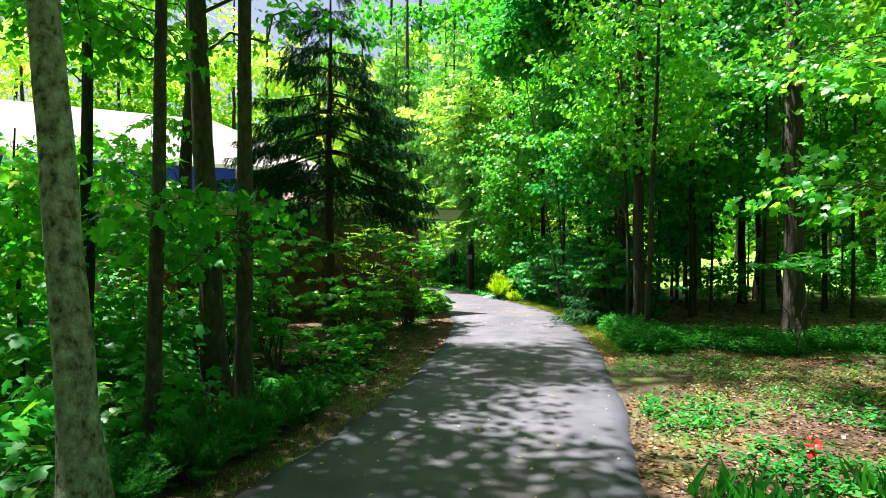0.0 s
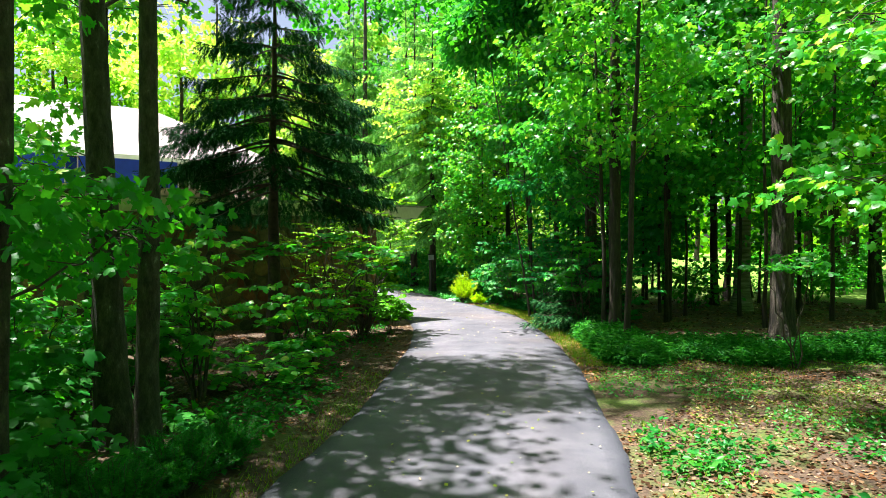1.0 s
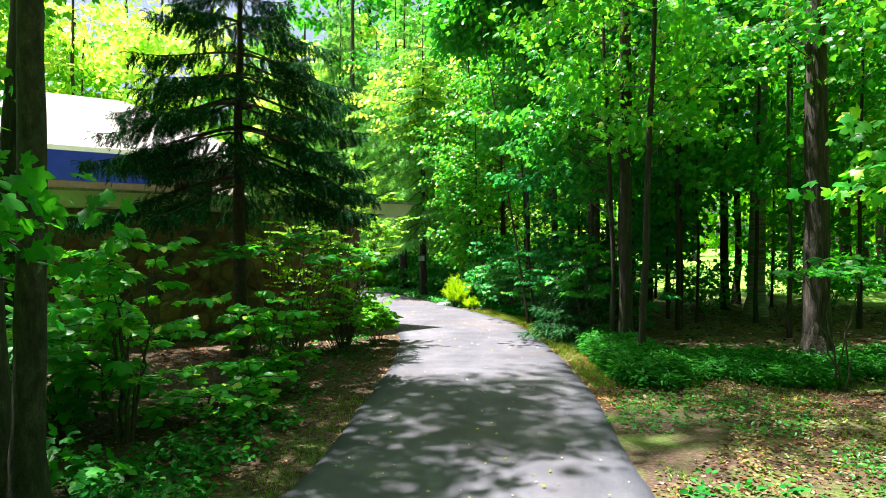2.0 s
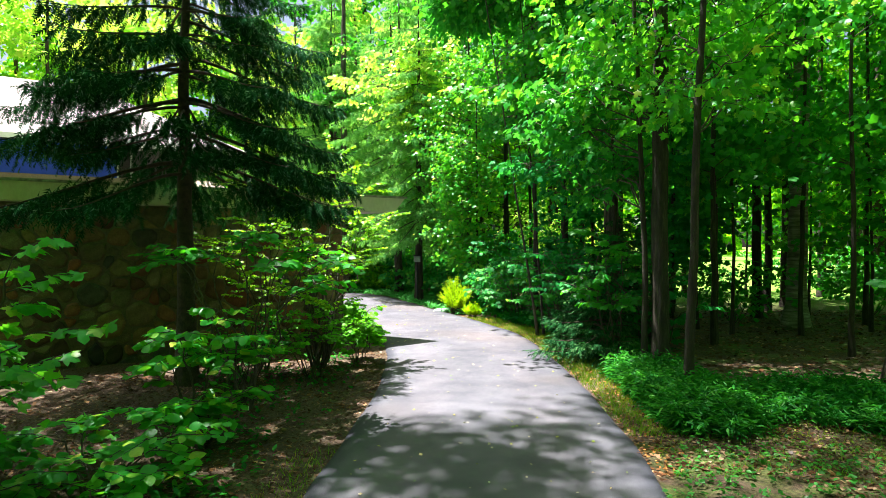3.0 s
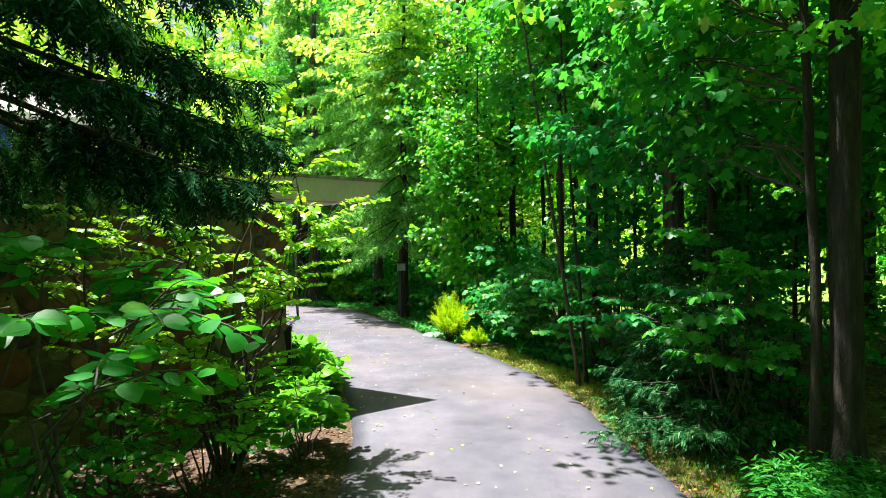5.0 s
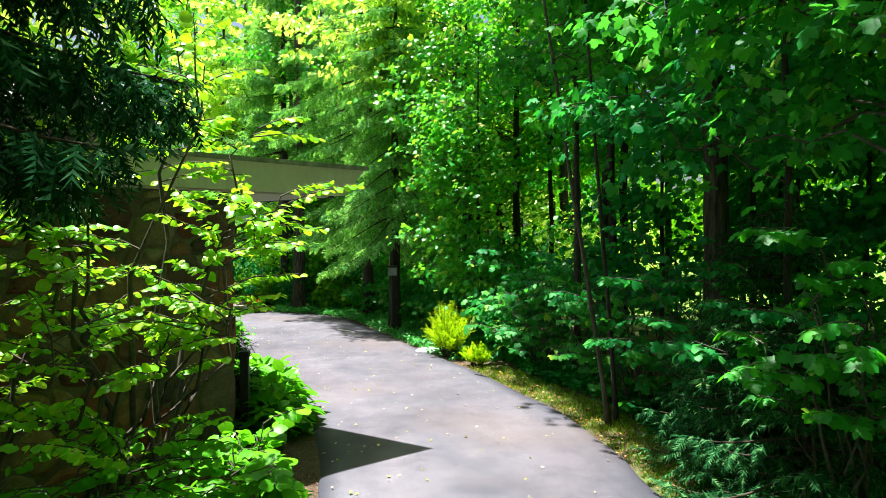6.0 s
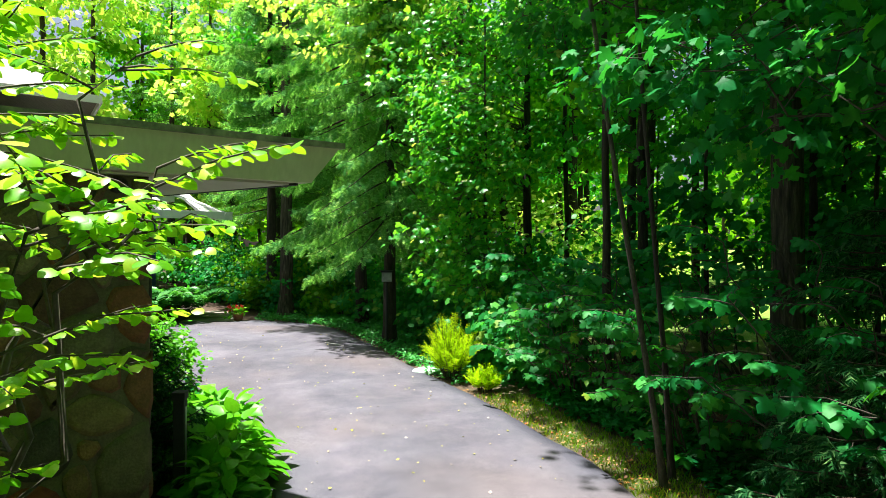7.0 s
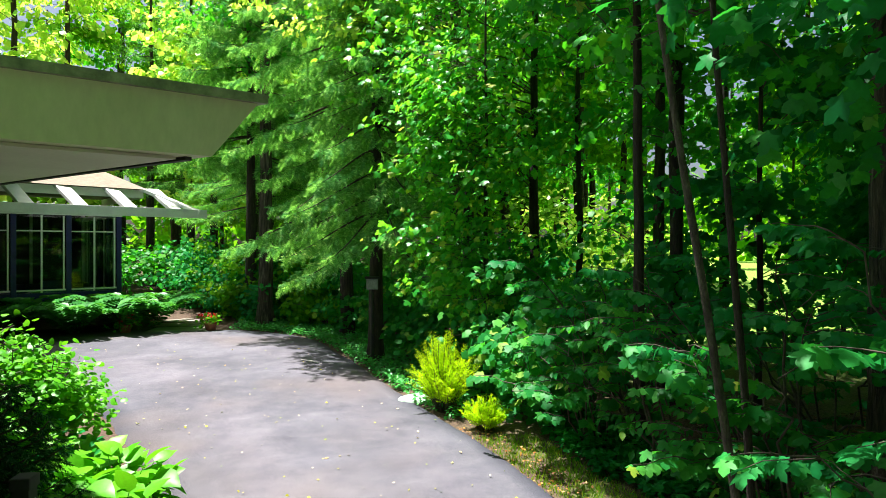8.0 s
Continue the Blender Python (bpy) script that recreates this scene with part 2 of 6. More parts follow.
FABRIC_BLUE = surface("blue_fabric", [(0.3, (0.05, 0.11, 0.26)), (0.7, (0.09, 0.17, 0.36))], 8, 90, 0.9, 0.2, 0.004)


def glass_material():
    m, nt, out = material("window_glass")
    t, g = node(nt, "ShaderNodeBsdfTransparent"), node(nt, "ShaderNodeBsdfGlossy", Roughness=0.02)
    t.inputs["Color"].default_value = (0.72, 0.78, 0.76, 1)
    f = node(nt, "ShaderNodeFresnel", IOR=1.5)
    mx = nt.nodes.new("ShaderNodeMixShader")
    nt.links.new(f.outputs[0], mx.inputs[0])
    nt.links.new(t.outputs[0], mx.inputs[1])
    nt.links.new(g.outputs[0], mx.inputs[2])
    nt.links.new(mx.outputs[0], out.inputs[0])
    return m


GLASS = glass_material()


def asphalt_material():
    m, nt, out = material("asphalt")
    b = node(nt, "ShaderNodeBsdfPrincipled", Roughness=0.9, Specular_IOR_Level=0.2)
    # broad noise and stains also carry soft tree shadows painted into the colour
    broad = noise_tex(nt, 0.5, 5.0, 0.6)
    stain_shade = noise_tex(nt, 2.6, 5.0, 0.65)
    grit = noise_tex(nt, 160.0, 2.0, 0.7)
    col = ramp(nt, broad, [(0.3, (0.053, 0.054, 0.065)), (0.5, (0.080, 0.080, 0.096)), (0.7, (0.110, 0.109, 0.129))])
    col = mixcol(nt, 1.0, col, ramp(nt, stain_shade, [(0.35, (0.82, 0.82, 0.84)), (0.65, (1.1, 1.08, 1.05))]), "MULTIPLY")
    # lane mask: red lightens the wheel tracks, green paints edge shade into the colour
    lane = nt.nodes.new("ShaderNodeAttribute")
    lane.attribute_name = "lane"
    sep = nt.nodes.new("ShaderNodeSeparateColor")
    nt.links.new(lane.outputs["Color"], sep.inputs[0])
    paler = mixcol(nt, 1.0, col, (1.2, 1.14, 1.12), "MULTIPLY")
    col = mixcol(nt, sep.outputs[0], col, paler)
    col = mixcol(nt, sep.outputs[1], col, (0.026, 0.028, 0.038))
    earth = ramp(nt, noise_tex(nt, 0.33, 3.0, 0.5), [(0.52, (0, 0, 0)), (0.68, (0.4, 0.4, 0.4))])
    col = mixcol(nt, earth, col, (0.125, 0.098, 0.088))
    col = mixcol(nt, 1.0, col, ramp(nt, grit, [(0.35, (0.6, 0.6, 0.6)), (0.5, (1, 1, 1)), (0.7, (1.5, 1.5, 1.5))]), "MULTIPLY")
    nt.links.new(col, b.inputs["Base Color"])
    bp = node(nt, "ShaderNodeBump", Strength=0.5, Distance=0.006)
    nt.links.new(grit, bp.inputs["Height"])
    nt.links.new(bp.outputs[0], b.inputs["Normal"])
    nt.links.new(b.outputs[0], out.inputs[0])
    return m


def soil_material():
    """Forest floor: needle litter, moss patches, and lawn where the mask says so."""
    m, nt, out = material("forest_floor")
    b = node(nt, "ShaderNodeBsdfPrincipled", Roughness=0.95)
    at = nt.nodes.new("ShaderNodeAttribute")
    at.attribute_name = "cover"
    sep = nt.nodes.new("ShaderNodeSeparateColor")
    nt.links.new(at.outputs["Color"], sep.inputs[0])
    grain = noise_tex(nt, 28.0, 5.0, 0.7)
    litter = ramp(nt, grain, [(0.3, (0.024, 0.013, 0.007)), (0.5, (0.062, 0.035, 0.02)), (0.68, (0.13, 0.083, 0.05)), (0.8, (0.22, 0.155, 0.10))])
    patch = noise_tex(nt, 1.1, 5.0, 0.65)
    mossy = ramp(nt, grain, [(0.3, (0.025, 0.05, 0.008)), (0.6, (0.09, 0.125, 0.015)), (0.8, (0.19, 0.20, 0.03))])
    lawn = ramp(nt, noise_tex(nt, 9.0, 5.0, 0.7), [(0.3, (0.07, 0.17, 0.015)), (0.7, (0.20, 0.36, 0.03))])
    edge = ramp(nt, patch, [(0.46, (0, 0, 0)), (0.60, (1, 1, 1))])
    mul = nt.nodes.new("ShaderNodeMath")
    mul.operation = "MULTIPLY"
    nt.links.new(edge, mul.inputs[0])
    nt.links.new(sep.outputs[0], mul.inputs[1])
    col = mixcol(nt, mul.outputs[0], litter, mossy)
    col = mixcol(nt, sep.outputs[1], col, lawn)
    nt.links.new(col, b.inputs["Base Color"])
    bp = node(nt, "ShaderNodeBump", Strength=0.9, Distance=0.03)
    nt.links.new(grain, bp.inputs["Height"])
    nt.links.new(bp.outputs[0], b.inputs["Normal"])
    nt.links.new(b.outputs[0], out.inputs[0])
    return m


ASPHALT, SOIL = asphalt_material(), soil_material()


# ---- mesh helpers ----
def mesh(name, chunks, mat, smooth=False):
    """One mesh from pieces of (vertices, faces); all faces of a piece have the same number of corners."""
    vs, idx, starts, n, at = [], [], [], 0, 0
    for v, f in chunks:
        v, f = np.asarray(v, float).reshape(-1, 3), np.asarray(f, int)
        if not len(f):
            continue
        vs.append(v)
        idx.append((f + n).ravel())
        starts.append(at + np.arange(len(f)) * f.shape[1])
        n, at = n + len(v), at + f.size
    me = bpy.data.meshes.new(name)
    v, idx, starts = np.concatenate(vs), np.concatenate(idx), np.concatenate(starts)
    me.vertices.add(len(v))
    me.vertices.foreach_set("co", v.astype(np.float32).ravel())
    me.loops.add(len(idx))
    me.loops.foreach_set("vertex_index", idx.astype(np.int32))
    me.polygons.add(len(starts))
    me.polygons.foreach_set("loop_start", starts.astype(np.int32))
    me.update(calc_edges=True)
    me.validate()
    if smooth:
        me.polygons.foreach_set("use_smooth", np.ones(len(me.polygons), bool))
    if mat:
        me.materials.append(mat)
    return me


def part(name, data, material_, parent, label=""):
    """Links a bmesh or mesh as one part under a thing or a part."""
    if isinstance(data, bmesh.types.BMesh):
        me = bpy.data.meshes.new(name)
        data.to_mesh(me)
        data.free()
        me.materials.append(material_)
        data = me
    ob = new(name, data)
    ob.parent = parent
    return tagged(ob, label)


def thing(name, m, label, category, group="", kind=""):
    ob = new(name)
    ob.empty_display_size = 0.1
    ob.matrix_world = m
    return tagged(ob, label, category, group, kind)


def boxes(*specs, bevel=0.0):
    """A bmesh of boxes, each (x0, y0, z0, x1, y1, z1)."""
    bm = bmesh.new()
    for x0, y0, z0, x1, y1, z1 in specs:
        bmesh.ops.create_cube(bm, size=1, matrix=Matrix.Translation(((x0 + x1) / 2, (y0 + y1) / 2, (z0 + z1) / 2)) @ Matrix.Diagonal((x1 - x0, y1 - y0, z1 - z0, 1)))
    if bevel:
        bmesh.ops.bevel(bm, geom=list(bm.edges), offset=bevel, segments=2, affect="EDGES", profile=0.6)
    return bm


def prism(outline, z0, z1, bevel=0.0):
    """A slab of the outline's shape between two heights."""
    bm = bmesh.new()
    low = [bm.verts.new((x, y, z0)) for x, y in outline]
    high = [bm.verts.new((x, y, z1)) for x, y in outline]
    bm.faces.new(high)
    bm.faces.new(low[::-1])
    for i in range(len(outline)):
        j = (i + 1) % len(outline)
        bm.faces.new((low[i], low[j], high[j], high[i]))
    bmesh.ops.recalc_face_normals(bm, faces=bm.faces)
    if bevel:
        bmesh.ops.bevel(bm, geom=list(bm.edges), offset=bevel, segments=1, affect="EDGES")
    return bm


def beam(a, b, w, h):
    """A squared timber from a to b."""
    a, b = Vector(a), Vector(b)
    d = b - a
    bm = bmesh.new()
    bmesh.ops.create_cube(bm, size=1, matrix=Matrix.Translation((a + b) / 2) @ d.to_track_quat("Y", "Z").to_matrix().to_4x4() @ Matrix.Diagonal((w, d.length, h, 1)))
    bmesh.ops.bevel(bm, geom=list(bm.edges), offset=min(w, h) * 0.08, segments=1, affect="EDGES")
    return bm


def tube(points, radii, sides=6, rough=0.0, rng=None):
    """A tapered limb along a line of points."""
    p, r = np.asarray(points, float), np.asarray(radii, float)
    d = np.gradient(p, axis=0)
    d /= np.linalg.norm(d, axis=1)[:, None] + 1e-9
    ref = np.where(np.abs(d[:, 2:3]) > 0.9, np.array([[1.0, 0, 0]]), np.array([[0, 0, 1.0]]))
    a = np.cross(d, ref)
    a /= np.linalg.norm(a, axis=1)[:, None] + 1e-9
    b = np.cross(d, a)
    ang = np.linspace(0, 2 * np.pi, sides, endpoint=False)
    rr = np.repeat(r[:, None], sides, 1)
    if rough and rng is not None:
        rr = rr * (1 + rough * rng.standard_normal(rr.shape))
    v = p[:, None] + rr[..., None] * (np.cos(ang)[None, :, None] * a[:, None] + np.sin(ang)[None, :, None] * b[:, None])
    i = np.arange(len(p) - 1)[:, None] * sides
    j = np.arange(sides)[None]
    k = (j + 1) % sides
    f = np.stack([i + j, i + k, i + sides + k, i + sides + j], -1).reshape(-1, 4)
    return v.reshape(-1, 3), f


def fan(outline, mid, droop):
    o = np.array([(x, y, -droop * (x * x + (y - 0.3) ** 2)) for x, y in outline])
    v = np.vstack([o, [(*mid, 0.03)]])
    n = len(o)
    return v, np.array([(i, (i + 1) % n, n) for i in range(n)])


MAPLE_HALF = [(0.0, 0.08), (0.35, -0.03), (0.30, 0.15), (0.46, 0.25), (0.63, 0.50), (0.40, 0.52), (0.27, 0.50), (0.28, 0.74)]
MAPLE = fan(MAPLE_HALF + [(0.0, 1.0)] + [(-x, y) for x, y in MAPLE_HALF[:0:-1]], (0, 0.33), 0.25)
OVAL = (np.array([(0, 0, 0), (0.26, 0.25, 0.05), (0.28, 0.58, 0.05), (0, 1, -0.1), (-0.28, 0.58, 0.05), (-0.26, 0.25, 0.05)]), np.array([(0, 1, 2, 3), (0, 3, 4, 5)]))
ROUND = fan([(0, 0.05), (0.3, 0.02), (0.48, 0.3), (0.42, 0.62), (0.2, 0.86), (0, 1.0), (-0.2, 0.86), (-0.42, 0.62), (-0.48, 0.3), (-0.3, 0.02)], (0, 0.42), 0.22)
LEAFY = fan([(0, 0), (0.20, 0.10), (0.34, 0.30), (0.33, 0.52), (0.18, 0.80), (0, 1.0), (-0.18, 0.80), (-0.33, 0.52), (-0.34, 0.30), (-0.20, 0.10)], (0, 0.45), 0.10)
HOSTA_LEAF = (np.array([(0, 0, -0.04), (0.24, 0.06, 0.05), (0.40, 0.30, 0.09), (0.38, 0.55, 0.07), (0.20, 0.82, 0.0), (0, 1.05, -0.14), (-0.20, 0.82, 0.0), (-0.38, 0.55, 0.07), (-0.40, 0.30, 0.09), (-0.24, 0.06, 0.05), (0, 0.30, 0.0), (0, 0.62, -0.01)]),
              np.array([(0, 1, 10), (1, 2, 10), (2, 3, 11), (2, 11, 10), (3, 4, 11), (4, 5, 11), (5, 6, 11), (6, 7, 11), (7, 8, 11), (8, 10, 11), (8, 9, 10), (9, 0, 10)]))
LANCE = (np.array([(0, 0, 0), (0.13, 0.3, 0.06), (0.11, 0.62, 0.05), (0, 1, -0.16), (-0.11, 0.62, 0.05), (-0.13, 0.3, 0.06)]), np.array([(0, 1, 2, 3), (0, 3, 4, 5)]))
KITE = (np.array([(0, 0, 0), (0.42, 0.45, -0.06), (0, 1, -0.1), (-0.42, 0.45, -0.06)]), np.array([(0, 1, 2), (0, 2, 3)]))
STAR = (np.array([(0, 0, 0), (0.44, 0.06, -0.05), (0.33, 0.30, 0), (0.54, 0.56, -0.1), (0, 1, -0.12), (-0.54, 0.56, -0.1), (-0.33, 0.30, 0), (-0.44, 0.06, -0.05)]),
        np.array([(0, 1, 2), (2, 3, 4), (4, 5, 6), (6, 7, 0), (0, 2, 4), (0, 4, 6)]))


def needle_twig(n, spread, thick=0.035):
    """A flat sprig: a stem with slim needles on both sides."""
    v, f = [], []
    for i in range(n):
        y, w = 0.08 + 0.86 * i / n, spread * (1 - 0.55 * i / n)
        for s in (-1, 1):
            k = len(v)
            v += [(0, y - thick, 0), (s * w, y + 0.16, -0.02 - 0.05 * (i % 3)), (0, y + thick, 0)]
            f.append((k, k + 1, k + 2))
    k = len(v)
    v += [(-0.018, 0, 0), (0.018, 0, 0), (0, 1.08, -0.03)]
    f.append((k, k + 1, k + 2))
    return np.array(v), np.array(f)


TWIG_NEAR, TWIG_MID, TWIG_FAR, TWIG_LACE, TWIG_BLUNT = needle_twig(8, 0.22, 0.05), needle_twig(6, 0.24, 0.06), needle_twig(4, 0.34), needle_twig(5, 0.36, 0.07), needle_twig(3, 0.4)


def unit(a):
    return a / (np.linalg.norm(a, axis=-1, keepdims=True) + 1e-9)


def leaves(pos, along, up, size, shape):
    """One leaf of the given shape at every place."""
    tv, tf = shape
    d = unit(along)
    x = unit(np.cross(d, up))
    n = np.cross(x, d)
    v = pos[:, None] + size[:, None, None] * (tv[None, :, 0:1] * x[:, None] + tv[None, :, 1:2] * d[:, None] + tv[None, :, 2:3] * n[:, None])
    f = np.arange(len(pos))[:, None, None] * len(tv) + tf[None]
    return v.reshape(-1, 3), f.reshape(-1, tf.shape[1])


def sprays(rng, centres, outward, count, radius, size, shape, flat=0.14, droop=0.3, tilt=0.72, face=(0, 0, 0)):
    """Layered sprays of leaves round the ends of twigs."""
    n = len(centres)
    c, o = np.repeat(centres, count, 0), np.repeat(outward, count, 0)
    ang, rad = rng.uniform(0, 2 * np.pi, n * count), radius * np.sqrt(rng.uniform(0, 1, n * count)) * rng.uniform(0.6, 1.2, n * count)
    off = np.stack([np.cos(ang) * rad, np.sin(ang) * rad, rng.normal(0, flat, n * count) * radius], 1)
    off[:, 2] -= 0.25 * rad * rad / radius
    lean = np.repeat(rng.normal(0, 0.22, (n, 2)), count, 0)
    off[:, 2] += off[:, 0] * lean[:, 0] + off[:, 1] * lean[:, 1]
    along = unit(off * (1, 1, 0.3)) * 0.7 + o * 0.6 + rng.normal(0, 0.35, off.shape)
    along[:, 2] -= droop
    up = np.array([0, 0, 1.0]) + np.array(face) + rng.normal(0, tilt, off.shape)
    return leaves(c + off, along, up, size * rng.uniform(0.6, 1.2, n * count), shape)


def bend(a, b, lift, rng, n=7, wob=0.05):
    """A bowed line from a to b."""
    t = np.linspace(0, 1, n)[:, None]
    a, b = np.asarray(a, float), np.asarray(b, float)
    p = a + (b - a) * t
    p[:, 2] += lift * 4 * (t * (1 - t))[:, 0]
    w = rng.normal(0, wob, p.shape)
    w[0] = w[-1] = 0
    return p + w


def toward_light(x):
    """Leaves turn to the open sky over the drive."""
    return (-0.55, -0.4, 0) if x > 1.8 else (0.2, -0.2, 0)


def branchwork(limbs, mat, root, split):
    """Each limb with its twigs as a part; far trees keep theirs joined."""
    if split:
        for one in limbs:
            part("limb", mesh("limb", one, mat, True), mat, root)
    else:
        tagged(part("branchwork", mesh("branchwork", [c for one in limbs for c in one], mat, True), mat, root), kind="stuff")


def tree(name, base, height, radius, crowns, label, bark=BARK_DARK, leaf=MAPLE_GREEN, shape=MAPLE, size=0.12, top=(0, 0), seed=0, wob=0.04, sides=12, group="", count=20, spread=0.42, droop=0.85, flat=0.12, split=True, high=()):
    """A tree: tapered trunk, limbs, and a crown of leaves. crowns: (centre, radii, limbs, sprays a limb), in metres
    from the base;
    high: limbless leaf sprays added above the view to shade what lies below, (centre, radii, sprays)."""
    rng = np.random.default_rng(seed)
    root = thing(name, pose(*base), label, "tree", group)
    n = max(8, int(height * 1.6))
    t = np.linspace(0, 1, n)
    line = np.stack([top[0] * t, top[1] * t, height * t - 0.12], 1)
    line[1:, :2] += np.cumsum(rng.normal(0, wob, (n - 1, 2)), 0) * 0.6
    rad = radius * (1 - 0.72 * t) + radius * 0.55 * np.exp(-t * height / 0.22)
    dense = np.linspace(0, 1, n * 3)
    fine = np.stack([np.interp(dense, t, line[:, i]) for i in range(3)], 1)
    part("trunk", mesh("trunk", [tube(fine, np.interp(dense, t, rad), sides, 0.035, rng)], bark, True), bark, root)
    limbs_made, wood, spots, outs = [], [], [], []
    for centre, radii, limbs, per in crowns:
        for _ in range(limbs):
            d = rng.normal(0, 1, 3)
            d = d / np.linalg.norm(d) * rng.uniform(0.35, 1.0) ** 0.5
            goal = np.array(centre) + d * np.array(radii)
            flatd = np.hypot(goal[0] - np.interp(goal[2], line[:, 2], line[:, 0]), goal[1] - np.interp(goal[2], line[:, 2], line[:, 1]))
            z0 = np.clip(goal[2] - flatd * rng.uniform(0.1, 0.55), min(height * 0.1, 1.2), height * 0.97)
            start = np.array([np.interp(z0, line[:, 2], line[:, i]) for i in range(3)])
            p = bend(start, goal, flatd * 0.08, rng, 8, 0.03 + 0.02 * flatd)
            r0 = min(radius * 0.4, 0.006 + 0.0035 * flatd)
            wood.append(tube(p, np.linspace(r0, 0.004, 8), 5) if split else tube(p[::2], np.linspace(r0, 0.006, 4), 3))
            out = unit(goal - start)
            u = rng.uniform(0.35, 1.0, per)
            u[0] = 1.0
            side = rng.normal(0, 0.32, (per, 3)) * (1, 1, 0.5)
            spot = np.stack([np.interp(u, np.linspace(0, 1, 8), p[:, i]) for i in range(3)], 1)
            ends = spot + side
            for s, e in zip(spot, ends) if split else ():
                wood.append(tube(bend(s, e, 0.02, rng, 4, 0.015), np.linspace(0.007, 0.003, 4), 3))
            limbs_made.append(wood)
            wood = []
            spots.append(ends)
            outs.append(np.repeat(out[None], per, 0))
    if spots:
        branchwork(limbs_made, TWIG, root, split)
        # added unseen sprays, joined to the crown only to block sun and sky
        shade_tops = []
        for centre, radii, many in high:
            d = rng.normal(0, 1, (many, 3))
            d = unit(d) * rng.uniform(0.2, 1, (many, 1)) ** 0.4
            shade_tops.append(sprays(rng, np.array(centre) + d * np.array(radii), unit(d), 26, 0.6, 0.20, KITE, 0.3))
        part("crown", mesh("crown", [sprays(rng, np.concatenate(spots), np.concatenate(outs), count, spread, size, shape, flat, droop, face=toward_light(base[0]))] + shade_tops, leaf), leaf, root)
    return root


def conifer(name, base, height, reach, low, label, leaf=SPRUCE_GREEN, bark=BARK_SPRUCE, twig=TWIG_NEAR, radius=0.14, gap=0.3, ring=7, sag=0.35, step=0.075, seed=0, group="", length=0.26, split=True, hang=0.0, ragged=0.0, long_boughs=(), curtain=0, bare=0.18, taper=0.8):
    """A conifer: straight trunk, whorls of sagging boughs, hanging sprigs of needles."""
    rng = np.random.default_rng(seed)
    root = thing(name, pose(*base), label, "conifer", group)
    z = np.linspace(-0.1, height, 26)
    line = np.stack([np.cumsum(rng.normal(0, 0.008, 26)), np.cumsum(rng.normal(0, 0.008, 26)), z], 1)
    part("trunk", mesh("trunk", [tube(line, radius * (1 - 0.93 * np.linspace(0, 1, 26)) + radius * 0.4 * np.exp(-np.maximum(z, 0) / 0.2), 11, 0.04, rng)], bark, True), bark, root)
    wood, pos, along = [], [], []
    def bough(h, k, a, ln):
        u = np.linspace(0, 1, 9)
        rise = ln * (0.10 * u - sag * (u ** 1.3) + 0.13 * u ** 4) + (0.25 * k * ln * u)
        p = np.stack([np.cos(a) * ln * u, np.sin(a) * ln * u, h + rise + rng.normal(0, 0.05)], 1)
        p[:, :2] += np.outer(u * (1 - u), rng.normal(0, 0.12, 2))
        wood.append([tube(p, np.linspace(0.008 + 0.010 * ln, 0.004, 9), 5 if split else 3)])
        m = max(4, int(ln / step))
        first_pos = len(pos)
        s = np.linspace(bare, 1.0, m)
        q = np.stack([np.interp(s, u, p[:, j]) for j in range(3)], 1)
        fwd = np.array([np.cos(a), np.sin(a), 0])
        for sgn in (-1, 1):
            lat = np.array([-np.sin(a), np.cos(a), 0]) * sgn
            width = 0.55 * ln * (1 - s) ** 0.7 * np.minimum(1, s * 2.2) * rng.uniform(0.5, 1.0, m) + 0.04
            dirs = unit(lat + fwd * 0.75 + np.array([0, 0, -0.35]) + rng.normal(0, 0.18, (m, 3)))
            for layer in range(max(1, int(np.ceil(0.5 * ln / length)))):
                dd = layer * length * 0.8
                ok = width > dd - 0.02
                if ok.any():
                    pos.append(q[ok] + dirs[ok] * dd - np.array([0, 0, 0.25 * dd * dd]))
                    dn = dirs[ok].copy()
                    dn[:, 2] -= rng.uniform(0.1, 0.9, ok.sum()) * (0.5 + layer * 0.3) + hang
                    along.append(dn)
        if curtain:
            over = np.concatenate(pos[first_pos:])
            for row in range(curtain):
                keep = over[rng.uniform(0, 1, len(over)) < 0.66 - 0.2 * row]
                pos.append(keep - np.array([0, 0, (row + 0.45) * length * 0.62]) + rng.normal(0, 0.03, keep.shape))
                along.append(fwd * 0.35 - np.array([0, 0, 1.0]) + rng.normal(0, 0.28, keep.shape))
        pos.append(q[-3:])
        along.append(np.repeat((fwd + np.array([0, 0, -0.05]))[None], 3, 0) + rng.normal(0, 0.2, (3, 3)))

    for h, a, ln in long_boughs:
        bough(h, 0.0, radians(a), ln)
    h, turn = low, 0.0
    while h < height - 0.1:
        k = (h - low) / (height - low)
        for i in range(ring if k < 0.85 else 4):
            a = turn + i * 2 * np.pi / ring + rng.normal(0, 0.16)
            if rng.uniform() < ragged * 0.5:
                continue
            bough(h, k, a, reach * (1 - k) ** taper * rng.uniform(0.72 - 0.4 * ragged, 1.08) + 0.12)
        h += gap * rng.uniform(0.8, 1.2)
        turn += 0.6
    pos, along = np.concatenate(pos), np.concatenate(along)
    up = np.array([0, 0, 1.0]) + rng.normal(0, 0.5, pos.shape)
    branchwork(wood, BARK_SPRUCE, root, split)
    part("crown", mesh("crown", [leaves(pos, along, up, length * rng.uniform(0.75, 1.3, len(pos)), twig)], leaf), leaf, root)
    return root


